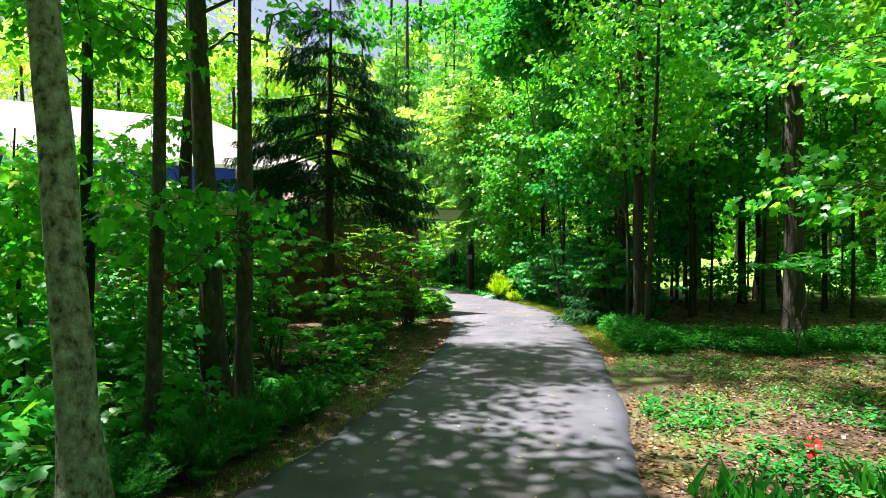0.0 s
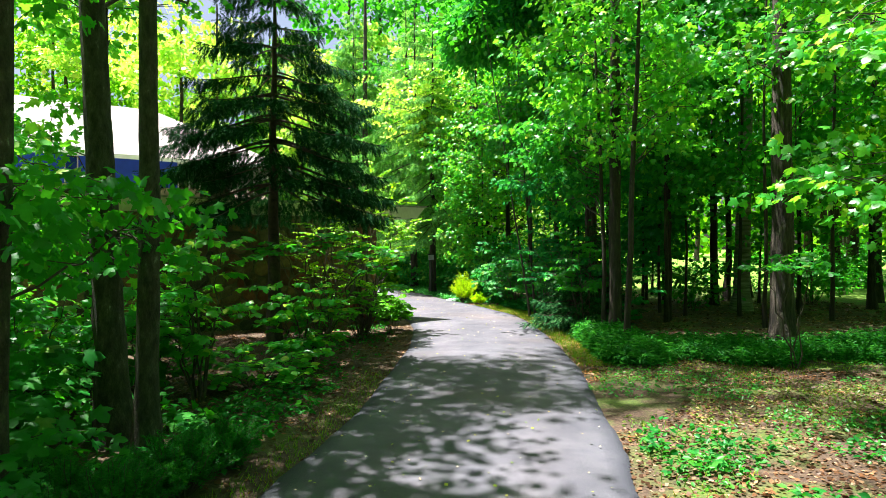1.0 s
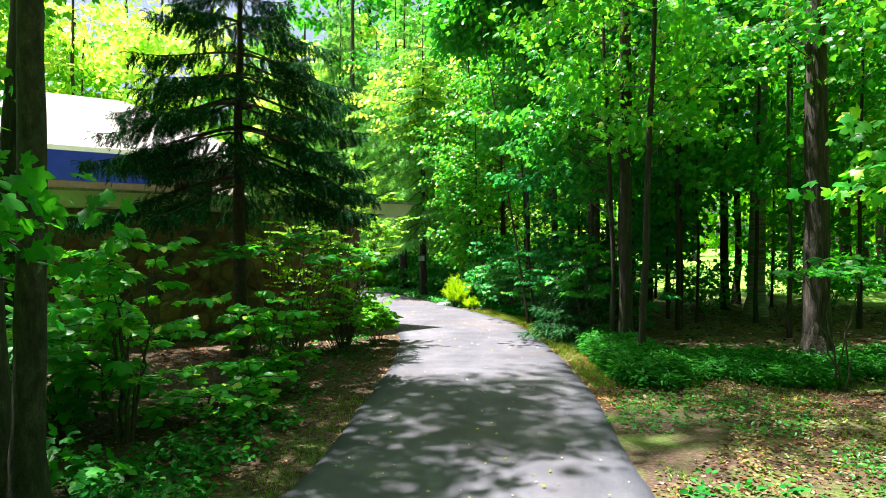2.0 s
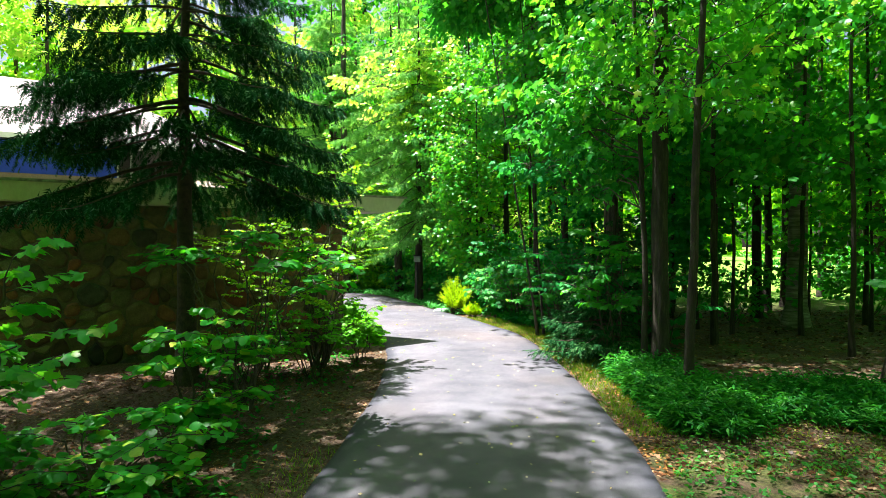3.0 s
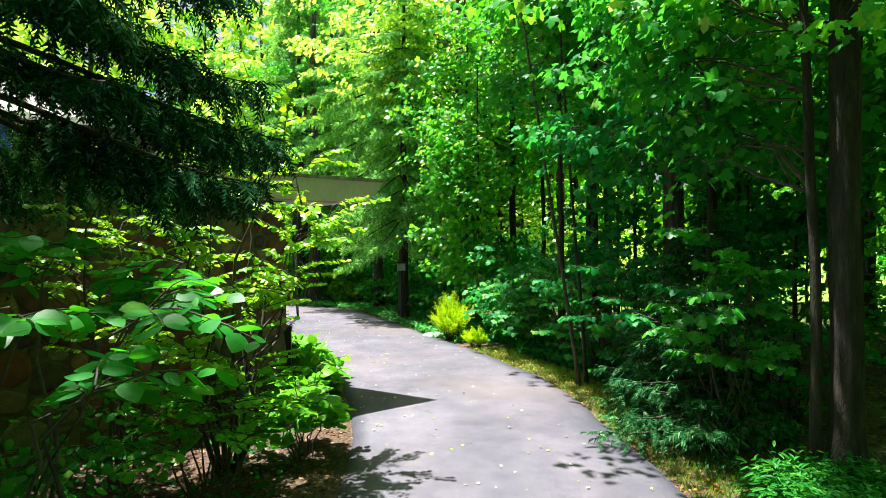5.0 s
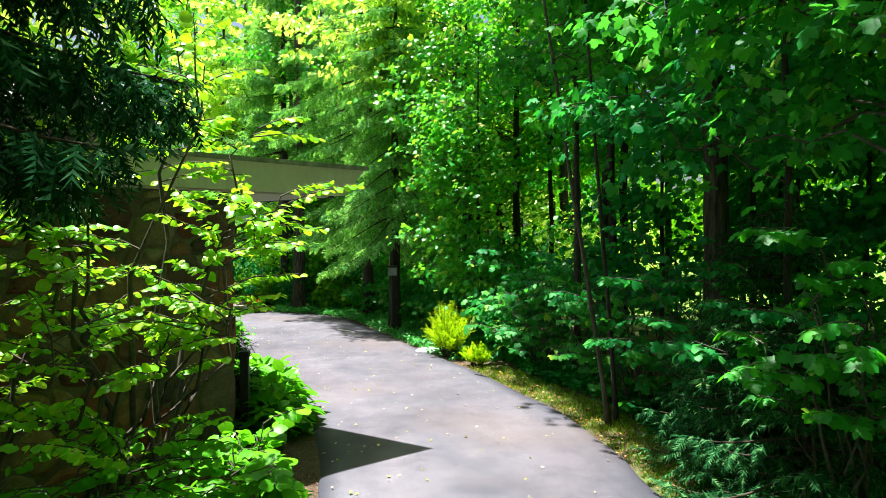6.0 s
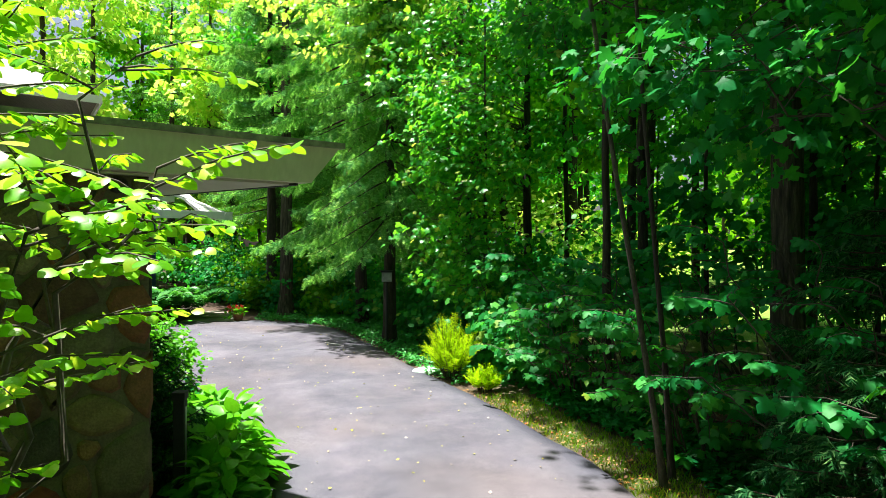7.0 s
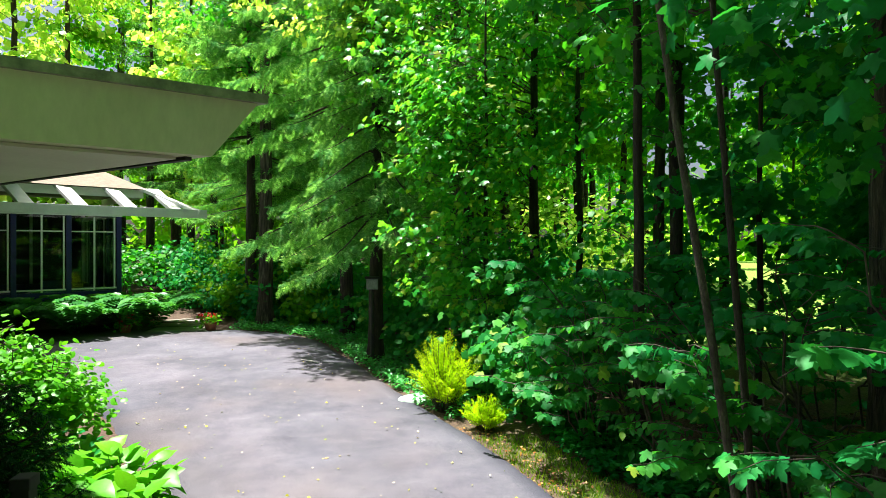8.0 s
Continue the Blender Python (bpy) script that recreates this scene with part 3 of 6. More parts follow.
def shrub(name, base, height, spread, label, leaf=SHRUB_GREEN, shape=OVAL, size=0.09, stems=7, per=5, count=14, seed=0, group="", disc=0.24, low=0.25, category="shrub", droop=0.3, flat=0.2, stem_r=0.010, split=True, tilt=0.42):
    """A shrub or sapling: stems from one base and leaves in layers along them."""
    rng = np.random.default_rng(seed)
    root = thing(name, pose(*base), label, category, group)
    wood, spots, outs = [], [], []
    for i in range(stems):
        a = i * 2.4 + rng.normal(0, 0.3)
        r = spread * np.sqrt(rng.uniform(0.05, 1))
        goal = np.array([np.cos(a) * r, np.sin(a) * r, height * rng.uniform(0.55, 1.05) * (1 - 0.35 * (r / spread) ** 2)])
        foot = np.array([np.cos(a), np.sin(a), 0]) * 0.06 * rng.uniform(0, 1.5) - np.array([0, 0, 0.04])
        p = bend(foot, goal, 0.10 * height, rng, 8, 0.02 * height)
        one = [tube(p, np.linspace(stem_r, 0.003, 8), 5 if split else 3)]
        u = rng.uniform(low, 1.0, per)
        u[0] = 1.0
        spot = np.stack([np.interp(u, np.linspace(0, 1, 8), p[:, j]) for j in range(3)], 1)
        side = rng.normal(0, 0.22 * spread + 0.04, (per, 3)) * (1, 1, 0.45)
        for s, e in zip(spot, spot + side) if split else ():
            one.append(tube(bend(s, e, 0.01, rng, 4, 0.01), np.linspace(0.005, 0.002, 4), 3))
        wood.append(one)
        spots.append(spot + side)
        outs.append(unit(side + np.array([np.cos(a), np.sin(a), 0.1]) * 0.3))
    if split:
        for one in wood:
            part("stem", mesh("stem", one, TWIG, True), TWIG, root)
    else:
        tagged(part("stemwork", mesh("stemwork", [c for one in wood for c in one], TWIG, True), TWIG, root), kind="stuff")
    part("foliage", mesh("foliage", [sprays(rng, np.concatenate(spots), np.concatenate(outs), count, disc, size, shape, flat, droop, tilt, toward_light(base[0]))], leaf), leaf, root)
    return root


def arching_shrub(name, base, height, spread, label, leaf, shape, size, stems=8, twigs=6, count=14, seed=0, group="", reach=0.6, lean=(0, 0), sink=0.12, stem_r=0.014, low=0.35, rise=0.1, goals=(), category="shrub"):
    """A shrub of fanning stems; flat leafy side twigs stand off them in tiers, leaves in two rows along each."""
    rng = np.random.default_rng(seed)
    root = thing(name, pose(*base), label, category, group)
    pos, along, ups = [], [], []
    for i in range(stems):
        a = i * 2.4 + rng.normal(0, 0.25)
        r = spread * np.sqrt(rng.uniform(0.08, 1))
        goal = np.array([np.cos(a) * r + lean[0] * height, np.sin(a) * r + lean[1] * height, height * rng.uniform(0.5, 1.05) * (1 - 0.3 * (r / spread) ** 2)])
        if i < len(goals):
            goal = np.array(goals[i], float)
        foot = np.array([np.cos(a), np.sin(a), 0]) * 0.12 * rng.uniform(0.2, 1.0) - np.array([0, 0, 0.05])
        p = bend(foot, goal, 0.12 * height, rng, 9, 0.02 * height)
        one, sprigs = [tube(p, np.linspace(stem_r * rng.uniform(0.7, 1.2), 0.004, 9), 6)], []
        for k in range(twigs):
            u = 1.0 if k == 0 else rng.uniform(low, 0.98)
            s0 = np.array([np.interp(u, np.linspace(0, 1, 9), p[:, j]) for j in range(3)])
            b = a + rng.normal(0, 1.3)
            ln = reach * rng.uniform(0.5, 1.15)
            d = np.array([np.cos(b), np.sin(b), rise + rng.normal(0, 0.12)])
            q = bend(s0, s0 + d * ln, 0.06 * ln, rng, 5, 0.02 * ln)
            sprigs.append(tube(q, np.linspace(0.0055, 0.002, 5), 4))
            w = np.linspace(0.2, 1.0, count)
            c = np.stack([np.interp(w, np.linspace(0, 1, 5), q[:, j]) for j in range(3)], 1)
            sgn = np.where(np.arange(count) % 2 == 0, 1.0, -1.0)[:, None]
            lat = np.array([-np.sin(b), np.cos(b), 0])
            dirs = lat * sgn + np.array([np.cos(b), np.sin(b), 0]) * 0.55 + rng.normal(0, 0.22, (count, 3)) - np.array([0, 0, sink])
            pos.append(c + dirs * 0.01)
            along.append(dirs)
            ups.append(np.array([0, 0, 1.0]) + rng.normal(0, 0.22, 3) + rng.normal(0, 0.38, (count, 3)) + np.array(toward_light(base[0])) * 0.5)
        stem = part("stem", mesh("stem", one, TWIG, True), TWIG, root)
        for one in sprigs:
            part("twig", mesh("twig", [one], TWIG), TWIG, stem)
    pos, along, ups = np.concatenate(pos), np.concatenate(along), np.concatenate(ups)
    part("foliage", mesh("foliage", [leaves(pos, along, ups, size * rng.uniform(0.6, 1.2, len(pos)), shape)], leaf), leaf, root)
    return root


# ---- ground and driveway ----
LEFT_EDGE = [(-4.6, -9), (-3.6, -4), (-2.55, 0.6), (-1.51, 4.4), (-1.03, 5.95), (-0.64, 7.45), (-0.13, 10.65), (0.06, 12.0), (0.22, 14.2), (0.24, 15.8), (0.06, 17.3), (-0.22, 18.4), (-0.76, 19.5), (-1.4, 20.7), (-2.6, 22.6), (-5.0, 25.0), (-8.5, 27.0)]
RIGHT_EDGE = [(-1.5, -9), (-0.6, -4), (0.45, 0.6), (1.48, 4.4), (1.88, 6.05), (2.47, 9.0), (2.9, 11.8), (3.07, 14.5), (3.12, 16.2), (3.0, 18.0), (2.68, 19.2), (2.34, 20.5), (1.62, 22.6), (0.42, 26.4), (-0.5, 28.6), (-1.6, 29.6), (-8.5, 30.0)]


def smooth_line(points, step=0.25):
    p = np.array(points, float)
    t = np.concatenate([[0], np.cumsum(np.linalg.norm(np.diff(p, axis=0), axis=1))])
    m = np.gradient(p, t, axis=0)
    s = np.linspace(0, t[-1], 240)
    k = np.clip(np.searchsorted(t, s, "right") - 1, 0, len(t) - 2)
    h = t[k + 1] - t[k]
    x = ((s - t[k]) / h)[:, None]
    h = h[:, None]
    return (2 * x**3 - 3 * x**2 + 1) * p[k] + (x**3 - 2 * x**2 + x) * h * m[k] + (3 * x**2 - 2 * x**3) * p[k + 1] + (x**3 - x**2) * h * m[k + 1]


LEFT_LINE, RIGHT_LINE = smooth_line(LEFT_EDGE), smooth_line(RIGHT_EDGE)
PAVED = np.concatenate([LEFT_LINE, RIGHT_LINE[::-1]])


def inside(px, py, poly):
    x, y = np.asarray(px, float), np.asarray(py, float)
    hit = np.zeros(x.shape, bool)
    a, b = poly, np.roll(poly, -1, 0)
    for (x0, y0), (x1, y1) in zip(a, b):
        if y0 != y1:
            hit ^= ((y0 > y) != (y1 > y)) & (x < (x1 - x0) * (y - y0) / (y1 - y0) + x0)
    return hit


def far_from(px, py, line):
    """Distance to a line of points."""
    x, y = np.asarray(px, float).ravel(), np.asarray(py, float).ravel()
    best = np.full(x.shape, 1e9)
    for qx, qy in line:
        best = np.minimum(best, (x - qx) ** 2 + (y - qy) ** 2)
    return np.sqrt(best).reshape(np.shape(px))


def wave(x, y):
    return 0.5 * np.sin(x * 0.9 + 1.3 * np.sin(y * 0.37)) + 0.5 * np.sin(y * 1.1 + 1.7 * np.sin(x * 0.43 + 1.0))


def ground_height(x, y):
    x, y = np.asarray(x, float), np.asarray(y, float)
    d = far_from(x, y, PAVED[::3])
    d = np.where(inside(x, y, PAVED), 0, d)
    away = np.clip(d / 2.5, 0, 1)
    z = -0.035 + away * (0.05 + 0.05 * wave(x, y)) + 0.02 * np.minimum(1, d) * np.sin(x * 5.1 + y * 1.7) * np.sin(y * 4.3 - x * 0.9)
    z += np.clip((x - 6) / 14, 0, 1) * 0.1
    z += np.clip((y - 31) / 12, 0, 1) * 0.5
    return z


def spaced(lo, hi, fine_lo, fine_hi, step):
    mid = np.arange(fine_lo, fine_hi, step)
    grow = np.geomspace(step, 60, 26).cumsum()
    a, b = fine_lo - grow[::-1], fine_hi + grow
    return np.concatenate([a[a > lo], mid, b[b < hi]])


gx, gy = spaced(-400, 400, -9, 13, 0.2), spaced(-400, 400, -3, 33, 0.2)
X, Y = np.meshgrid(gx, gy)
Z = ground_height(X, Y)
nx, ny = len(gx), len(gy)
i, j = np.meshgrid(np.arange(nx - 1), np.arange(ny - 1))
k = (j * nx + i).ravel()
gmesh = mesh("ground", [(np.stack([X, Y, Z], -1).reshape(-1, 3), np.stack([k, k + 1, k + nx + 1, k + nx], 1))], SOIL, True)
right_side = 1 / (1 + np.exp(-(X - 1.5 - 0.08 * Y) * 3))
moss = np.clip(0.15 + 0.85 * right_side, 0, 1) * np.clip(1.3 - Y / 30, 0.2, 1)
edge_d = far_from(X, Y, PAVED)
moss = np.clip(moss + 0.8 * np.exp(-((far_from(X, Y, LEFT_LINE) - 0.3) / 0.35) ** 2) * (Y < 11) + 0.7 * np.exp(-((edge_d - 0.35) / 0.3) ** 2) * right_side, 0, 1)
lawn = 1 / (1 + np.exp(-((X - 11.5) * 0.55 + (Y - 24) * 0.5 + 1.0 * wave(X * 0.5, Y * 0.5)))) * (X > 4)
lawn = np.maximum(lawn, 1 / (1 + np.exp((X + 9 - 0.4 * (Y - 9)) * 1.5)) * (Y < 14) * 0.8)
cov = gmesh.color_attributes.new("cover", "FLOAT_COLOR", "POINT")
cov.data.foreach_set("color", np.stack([moss, lawn, np.zeros_like(X), np.ones_like(X)], -1).astype(np.float32).ravel())
tagged(new("ground", gmesh), "forest floor of brown litter, moss and thin grass", "ground", kind="structure")

across = np.array([-0.015, 0.0, 0.02, 0.07, 0.12, 0.25, 0.42, 0.58, 0.75, 0.88, 0.93, 0.98, 1.0, 1.015])
drop = np.array([-0.06, -0.005, 0.006, 0.011, 0.015, 0.02, 0.025, 0.025, 0.02, 0.015, 0.011, 0.006, -0.005, -0.06])
rngd = np.random.default_rng(5)
ragged = lambda: np.convolve(rngd.normal(0, 0.035, 240), np.ones(3) / 3, "same")
side_way = unit(RIGHT_LINE - LEFT_LINE)
LL, RR = LEFT_LINE + side_way * ragged()[:, None], RIGHT_LINE + side_way * ragged()[:, None]
dv = (LL[:, None] + (RR - LL)[:, None] * across[None, :, None])
dz = np.repeat(drop[None], 240, 0) + 0.006
a, b = np.meshgrid(np.arange(len(across) - 1), np.arange(239))
k = (b * len(across) + a).ravel()
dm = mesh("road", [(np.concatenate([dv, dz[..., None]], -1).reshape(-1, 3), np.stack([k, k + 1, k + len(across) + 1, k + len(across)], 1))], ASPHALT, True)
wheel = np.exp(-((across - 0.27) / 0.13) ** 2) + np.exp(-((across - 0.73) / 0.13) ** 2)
# dark edges: tree shade along the drive put into the asphalt colour
rim_shade = np.clip(np.abs(across - 0.5) * 2 - 0.86, 0, 0.12) / 0.12 * 0.75
lane = np.stack([np.clip(wheel, 0, 1), rim_shade, 0 * rim_shade, 0 * rim_shade + 1], 1)
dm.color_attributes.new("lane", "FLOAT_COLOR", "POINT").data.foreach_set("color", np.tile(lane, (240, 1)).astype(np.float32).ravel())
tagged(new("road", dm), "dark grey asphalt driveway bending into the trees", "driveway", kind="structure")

# ---- house: stone wing with a deep flat roof ----
HOUSE = pose(-0.6, 16.5, 0, 0, 0, 29)
wing = thing("house_wing", HOUSE, "low field-stone house wing with deep olive flat roof", "house")
wall = part("stone_wall", boxes((-7.5, 0.06, -0.2, -0.05, 0.40, 2.62), (-0.40, 0.40, -0.2, -0.05, 6.4, 2.62)), MORTAR, wing)
ROOF_PLAN = [(1.30, -0.12), (-9.9, -0.12), (-9.9, 7.2), (-1.75, 7.2)]
FASCIA_FOOT = [(1.08, -0.06), (-9.8, -0.06), (-9.8, 7.0), (-1.72, 7.0)]
bm = bmesh.new()
hi = [bm.verts.new((x, y, 2.93)) for x, y in ROOF_PLAN]
lo = [bm.verts.new((x, y, 2.64)) for x, y in FASCIA_FOOT]
bm.faces.new(hi)
for q in range(4):
    bm.faces.new((lo[q], lo[(q + 1) % 4], hi[(q + 1) % 4], hi[q]))
bm.faces.new(lo[::-1])
bmesh.ops.recalc_face_normals(bm, faces=bm.faces)
roof = part("roof", bm, OLIVE_PAINT, wing, "olive painted fascia and flat roof")
part("drip_edge", prism([(1.33, -0.145), (-9.93, -0.145), (-9.93, 7.23), (-1.77, 7.23)], 2.915, 2.96), FASCIA_CAP, roof, "weathered metal cap along the roof edge")
part("soffit", prism([(0.93, 0.02), (-9.7, 0.02), (-9.7, 6.9), (-1.66, 6.9)], 2.622, 2.637), SOFFIT_PAINT, wing, "beige painted soffit")
part("soffit_vent", beam((0.99, 0.02, 2.632), (-1.62, 6.9, 2.632), 0.035, 0.02), BLACK_METAL, roof)

rngw = np.random.default_rng(8)
for q in range(11):
    # blotches of lichen and scuffs on the fascia facing the end of the drive
    u, v = rngw.uniform(0.03, 0.75), rngw.uniform(0.25, 0.95)
    top_pt, low_pt = Vector((1.30 - 3.05 * u, -0.12 + 7.32 * u, 2.93)), Vector((1.08 - 2.80 * u, -0.06 + 7.06 * u, 2.64))
    spot = low_pt.lerp(top_pt, v)
    w, h = rngw.uniform(0.004, 0.012), rngw.uniform(0.006, 0.022)
    part("lichen_spot", beam(spot + Vector((0.003, 0.001, -h)), spot + Vector((0.006, 0.002, h)), 0.006, w), FASCIA_CAP, roof)
for q in range(3):
    u = 0.22 + 0.25 * q
    part("board_joint", beam((1.30 - 3.05 * u, -0.12 + 7.32 * u, 2.91), (1.083 - 2.80 * u, -0.06 + 7.06 * u, 2.645), 0.004, 0.008), FASCIA_CAP, roof)

main = thing("house", HOUSE, "main house with blue clerestory band and pale shingle roof", "house")
part("wall", boxes((-24, 11.0, -0.3, -2.2, 18.5, 4.15)), TAN_WALL, main)
part("clerestory", boxes((-23.8, 11.04, 4.16, -3.0, 11.3, 5.15)), BLUE_PAINT, main, "deep blue clerestory panels")
for wx in (-2.95, -2.55, -6.6, -11.0, -15.4):
    window = part("window", boxes((wx, 11.0, 4.2, wx + 0.34, 11.05, 5.1)), GLASS, main)
    part("frame", boxes((wx - 0.04, 10.97, 4.17, wx, 11.06, 5.13), (wx + 0.34, 10.97, 4.17, wx + 0.38, 11.06, 5.13), (wx, 10.97, 5.09, wx + 0.34, 11.06, 5.13)), WHITE_PAINT, window)
bm = bmesh.new()
ev = [bm.verts.new(c) for c in ((-25, 8.1, 4.85), (0.45, 8.1, 4.85), (0.45, 18.6, 4.85), (-25, 18.6, 4.85))]
rd = [bm.verts.new(c) for c in ((-20, 13.3, 7.5), (-3.6, 13.3, 7.5))]
bm.faces.new((ev[0], ev[1], rd[1], rd[0]))
bm.faces.new((ev[1], ev[2], rd[1]))
bm.faces.new((ev[2], ev[3], rd[0], rd[1]))
bm.faces.new((ev[3], ev[0], rd[0]))
bmesh.ops.recalc_face_normals(bm, faces=bm.faces)
roof = part("roof", bm, PALE_SHINGLE, main, "sunlit pale shingle hip roof")
part("eave_board", boxes((-25.03, 8.06, 4.75, 0.49, 8.1, 4.89), (0.45, 8.1, 4.75, 0.49, 18.6, 4.89)), WHITE_PAINT, roof)

# ---- terrace with a railing at the far end of the wing ----
terrace = part("terrace_pavement", prism([(-7.4, 12.6), (-9.4, 9.2), (-16, 8.6), (-17, 15.5), (-10.5, 14.2)], -0.15, 0.09, 0.01), PALE_STONE, None)
tagged(terrace, "pale sunlit concrete terrace behind the trees", "terrace", kind="structure")
railing = thing("terrace_railing", pose(-7.7, 12.2, 0.05, 0, 0, 236), "low black metal railing on the terrace", "railing")
for q in range(5):
    part("post", boxes((q * 0.75 - 0.03, -0.03, 0, q * 0.75 + 0.03, 0.03, 1.3), bevel=0.006), BLACK_METAL, railing)
part("top_rail", boxes((-0.03, -0.025, 0.86, 3.03, 0.025, 0.93), bevel=0.006), BLACK_METAL, railing)
part("lower_rail", boxes((-0.03, -0.02, 0.2, 3.03, 0.02, 0.25), bevel=0.005), BLACK_METAL, railing)

# ---- sunroom at the end of the drive ----
SUN_ROOM = pose(-3.62, 31.68, 0, 0, 0, 35)
room = thing("sunroom", SUN_ROOM, "glazed sunroom with blue posts and open white eaves", "sunroom")
part("floor_slab", boxes((-9.5, 0.9, 0.05, -1.85, 6.0, 0.28)), FLAG_STONE, room)
part("back_sill", boxes((-9.5, 5.6, 0.28, -1.9, 5.75, 0.97), (-9.5, 1.2, 0.28, -9.35, 5.6, 3.3)), NAVY_PAINT, room)
# added dark sheet behind the glass, in place of the dim interior
part("back_wall", boxes((-9.35, 5.76, 0.28, -1.9, 5.86, 3.4)), ROOM_SHADE, room)
for q in range(6):
    part("post", boxes((-2.05 - q * 1.45, 5.62, 0.97, -1.97 - q * 1.45, 5.72, 3.3)), WHITE_PAINT, room)
part("eave_beam", boxes((-9.6, -0.03, 2.98, 0.02, 0.05, 3.22), bevel=0.006), WHITE_PAINT, room, "white eave beam")
part("header", boxes((-9.4, 1.12, 3.0, -1.9, 1.24, 3.14)), WHITE_PAINT, room)
part("header", boxes((-2.02, 1.245, 3.0, -1.9, 5.8, 3.14)), WHITE_PAINT, room)
for q in range(8):
    part("rafter", beam((-0.75 - q * 1.15, 0.055, 3.13), (-1.05 - q * 1.15, 1.3, 3.80), 0.34, 0.10), WHITE_PAINT, room)
part("rafter", beam((-0.1, 0.06, 3.13), (-1.3, 1.3, 3.80), 0.34, 0.10), WHITE_PAINT, room)
part("header", boxes((-9.6, 1.3, 3.56, -1.35, 1.34, 3.79), (-1.35, 1.3, 3.56, -1.31, 6.2, 3.79)), WHITE_PAINT, room)
bm = bmesh.new()
ev = [bm.verts.new(c) for c in ((-9.6, 1.1, 3.80), (-1.25, 1.1, 3.80), (-1.25, 6.4, 3.80), (-9.6, 6.4, 3.80))]
rd = [bm.verts.new(c) for c in ((-7.4, 3.8, 4.95), (-2.9, 3.8, 4.95))]
bm.faces.new((ev[0], ev[1], rd[1], rd[0]))
bm.faces.new((ev[1], ev[2], rd[1]))
bm.faces.new((ev[2], ev[3], rd[0], rd[1]))
bm.faces.new((ev[3], ev[0], rd[0]))
bm.faces.new(ev[::-1])
bmesh.ops.recalc_face_normals(bm, faces=bm.faces)
part("roof", bm, BROWN_SHINGLE, room, "weathered brown shingle roof")
for q in range(6):
    cx = -1.98 - q * 1.2
    part("post", boxes((cx - 0.06, 1.11, 0.28, cx + 0.06, 1.23, 3.0), bevel=0.006), NAVY_PAINT, room, "deep blue post")
    if q < 5:
        pane = part("pane", boxes((cx - 1.14, 1.165, 0.98, cx - 0.06, 1.175, 2.98)), GLASS, room)
        pane.visible_shadow = False
        part("mullion", boxes((cx - 0.62, 1.15, 0.98, cx - 0.58, 1.19, 2.98), (cx - 1.14, 1.15, 1.02, cx - 0.62, 1.19, 1.06), (cx - 0.58, 1.15, 1.02, cx - 0.06, 1.19, 1.06)), WHITE_PAINT, pane)
        part("mullion", boxes((cx - 0.13, 1.15, 1.06, cx - 0.09, 1.19, 2.98), (cx - 0.58, 1.152, 2.56, cx - 0.13, 1.188, 2.59), (cx - 1.14, 1.152, 2.56, cx - 0.62, 1.188, 2.59)), WHITE_PAINT, pane)
        part("sill_panel", boxes((cx - 1.14, 1.14, 0.28, cx - 0.06, 1.2, 0.97)), NAVY_PAINT, room)
for q in range(4):
    cy = 2.3 + q * 1.15
    part("post", boxes((-2.04, cy - 0.06, 0.28, -1.92, cy + 0.06, 3.0)), NAVY_PAINT, room)
    pane = part("pane", boxes((-1.985, cy - 1.09, 0.98, -1.975, cy - 0.06, 2.98)), GLASS, room)
    pane.visible_shadow = False
    part("mullion", boxes((-2.0, cy - 0.6, 0.98, -1.96, cy - 0.56, 2.98)), WHITE_PAINT, pane)
    part("sill_panel", boxes((-2.01, cy - 1.09, 0.28, -1.95, cy - 0.06, 0.97)), NAVY_PAINT, room)

# ---- trees beside the drive, nearest first ----
def at(x, y):
    return (x, y, float(ground_height(np.array([x]), np.array([y]))[0]))


# high=: leaf sprays out of view, placed for the shade they cast
tree("maple_tree", at(-2.28, 3.85), 9.5, 0.135, [((1.2, 2.2, 6.6), (2.6, 2.8, 1.6), 13, 6), ((-1.5, 0.7, 6.9), (1.8, 1.6, 0.7), 8, 5)],
     "leaning maple with grey mottled bark beside the drive", BARK_GREY, top=(-1.0, 0.3), seed=11, wob=0.015, sides=16, high=[((1.2, -0.3, 9.2), (2.4, 1.3, 0.7), 70), ((0.5, 1.9, 9.2), (1.9, 1.2, 0.6), 62), ((-1.5, 1.2, 8.6), (3.0, 3.0, 1.2), 60), ((-3.2, 1.9, 8.8), (2.2, 2.2, 0.9), 42)])
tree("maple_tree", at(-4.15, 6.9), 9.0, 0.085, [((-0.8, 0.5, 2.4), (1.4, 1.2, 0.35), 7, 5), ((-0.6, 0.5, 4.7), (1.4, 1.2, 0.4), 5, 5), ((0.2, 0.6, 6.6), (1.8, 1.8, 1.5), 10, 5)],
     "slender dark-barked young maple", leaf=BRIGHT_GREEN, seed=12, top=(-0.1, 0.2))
tree("maple_tree", at(-2.55, 5.25), 9.0, 0.072, [((0.3, 0.9, 2.3), (0.7, 0.9, 0.3), 4, 4), ((0.2, 2.0, 6.4), (1.4, 1.6, 1.2), 6, 5), ((-0.9, 0.6, 3.9), (0.8, 0.6, 0.3), 4, 4)],
     "slim straight maple with brown bark", BARK_BROWN, seed=13, top=(0.05, 0.1), wob=0.012)
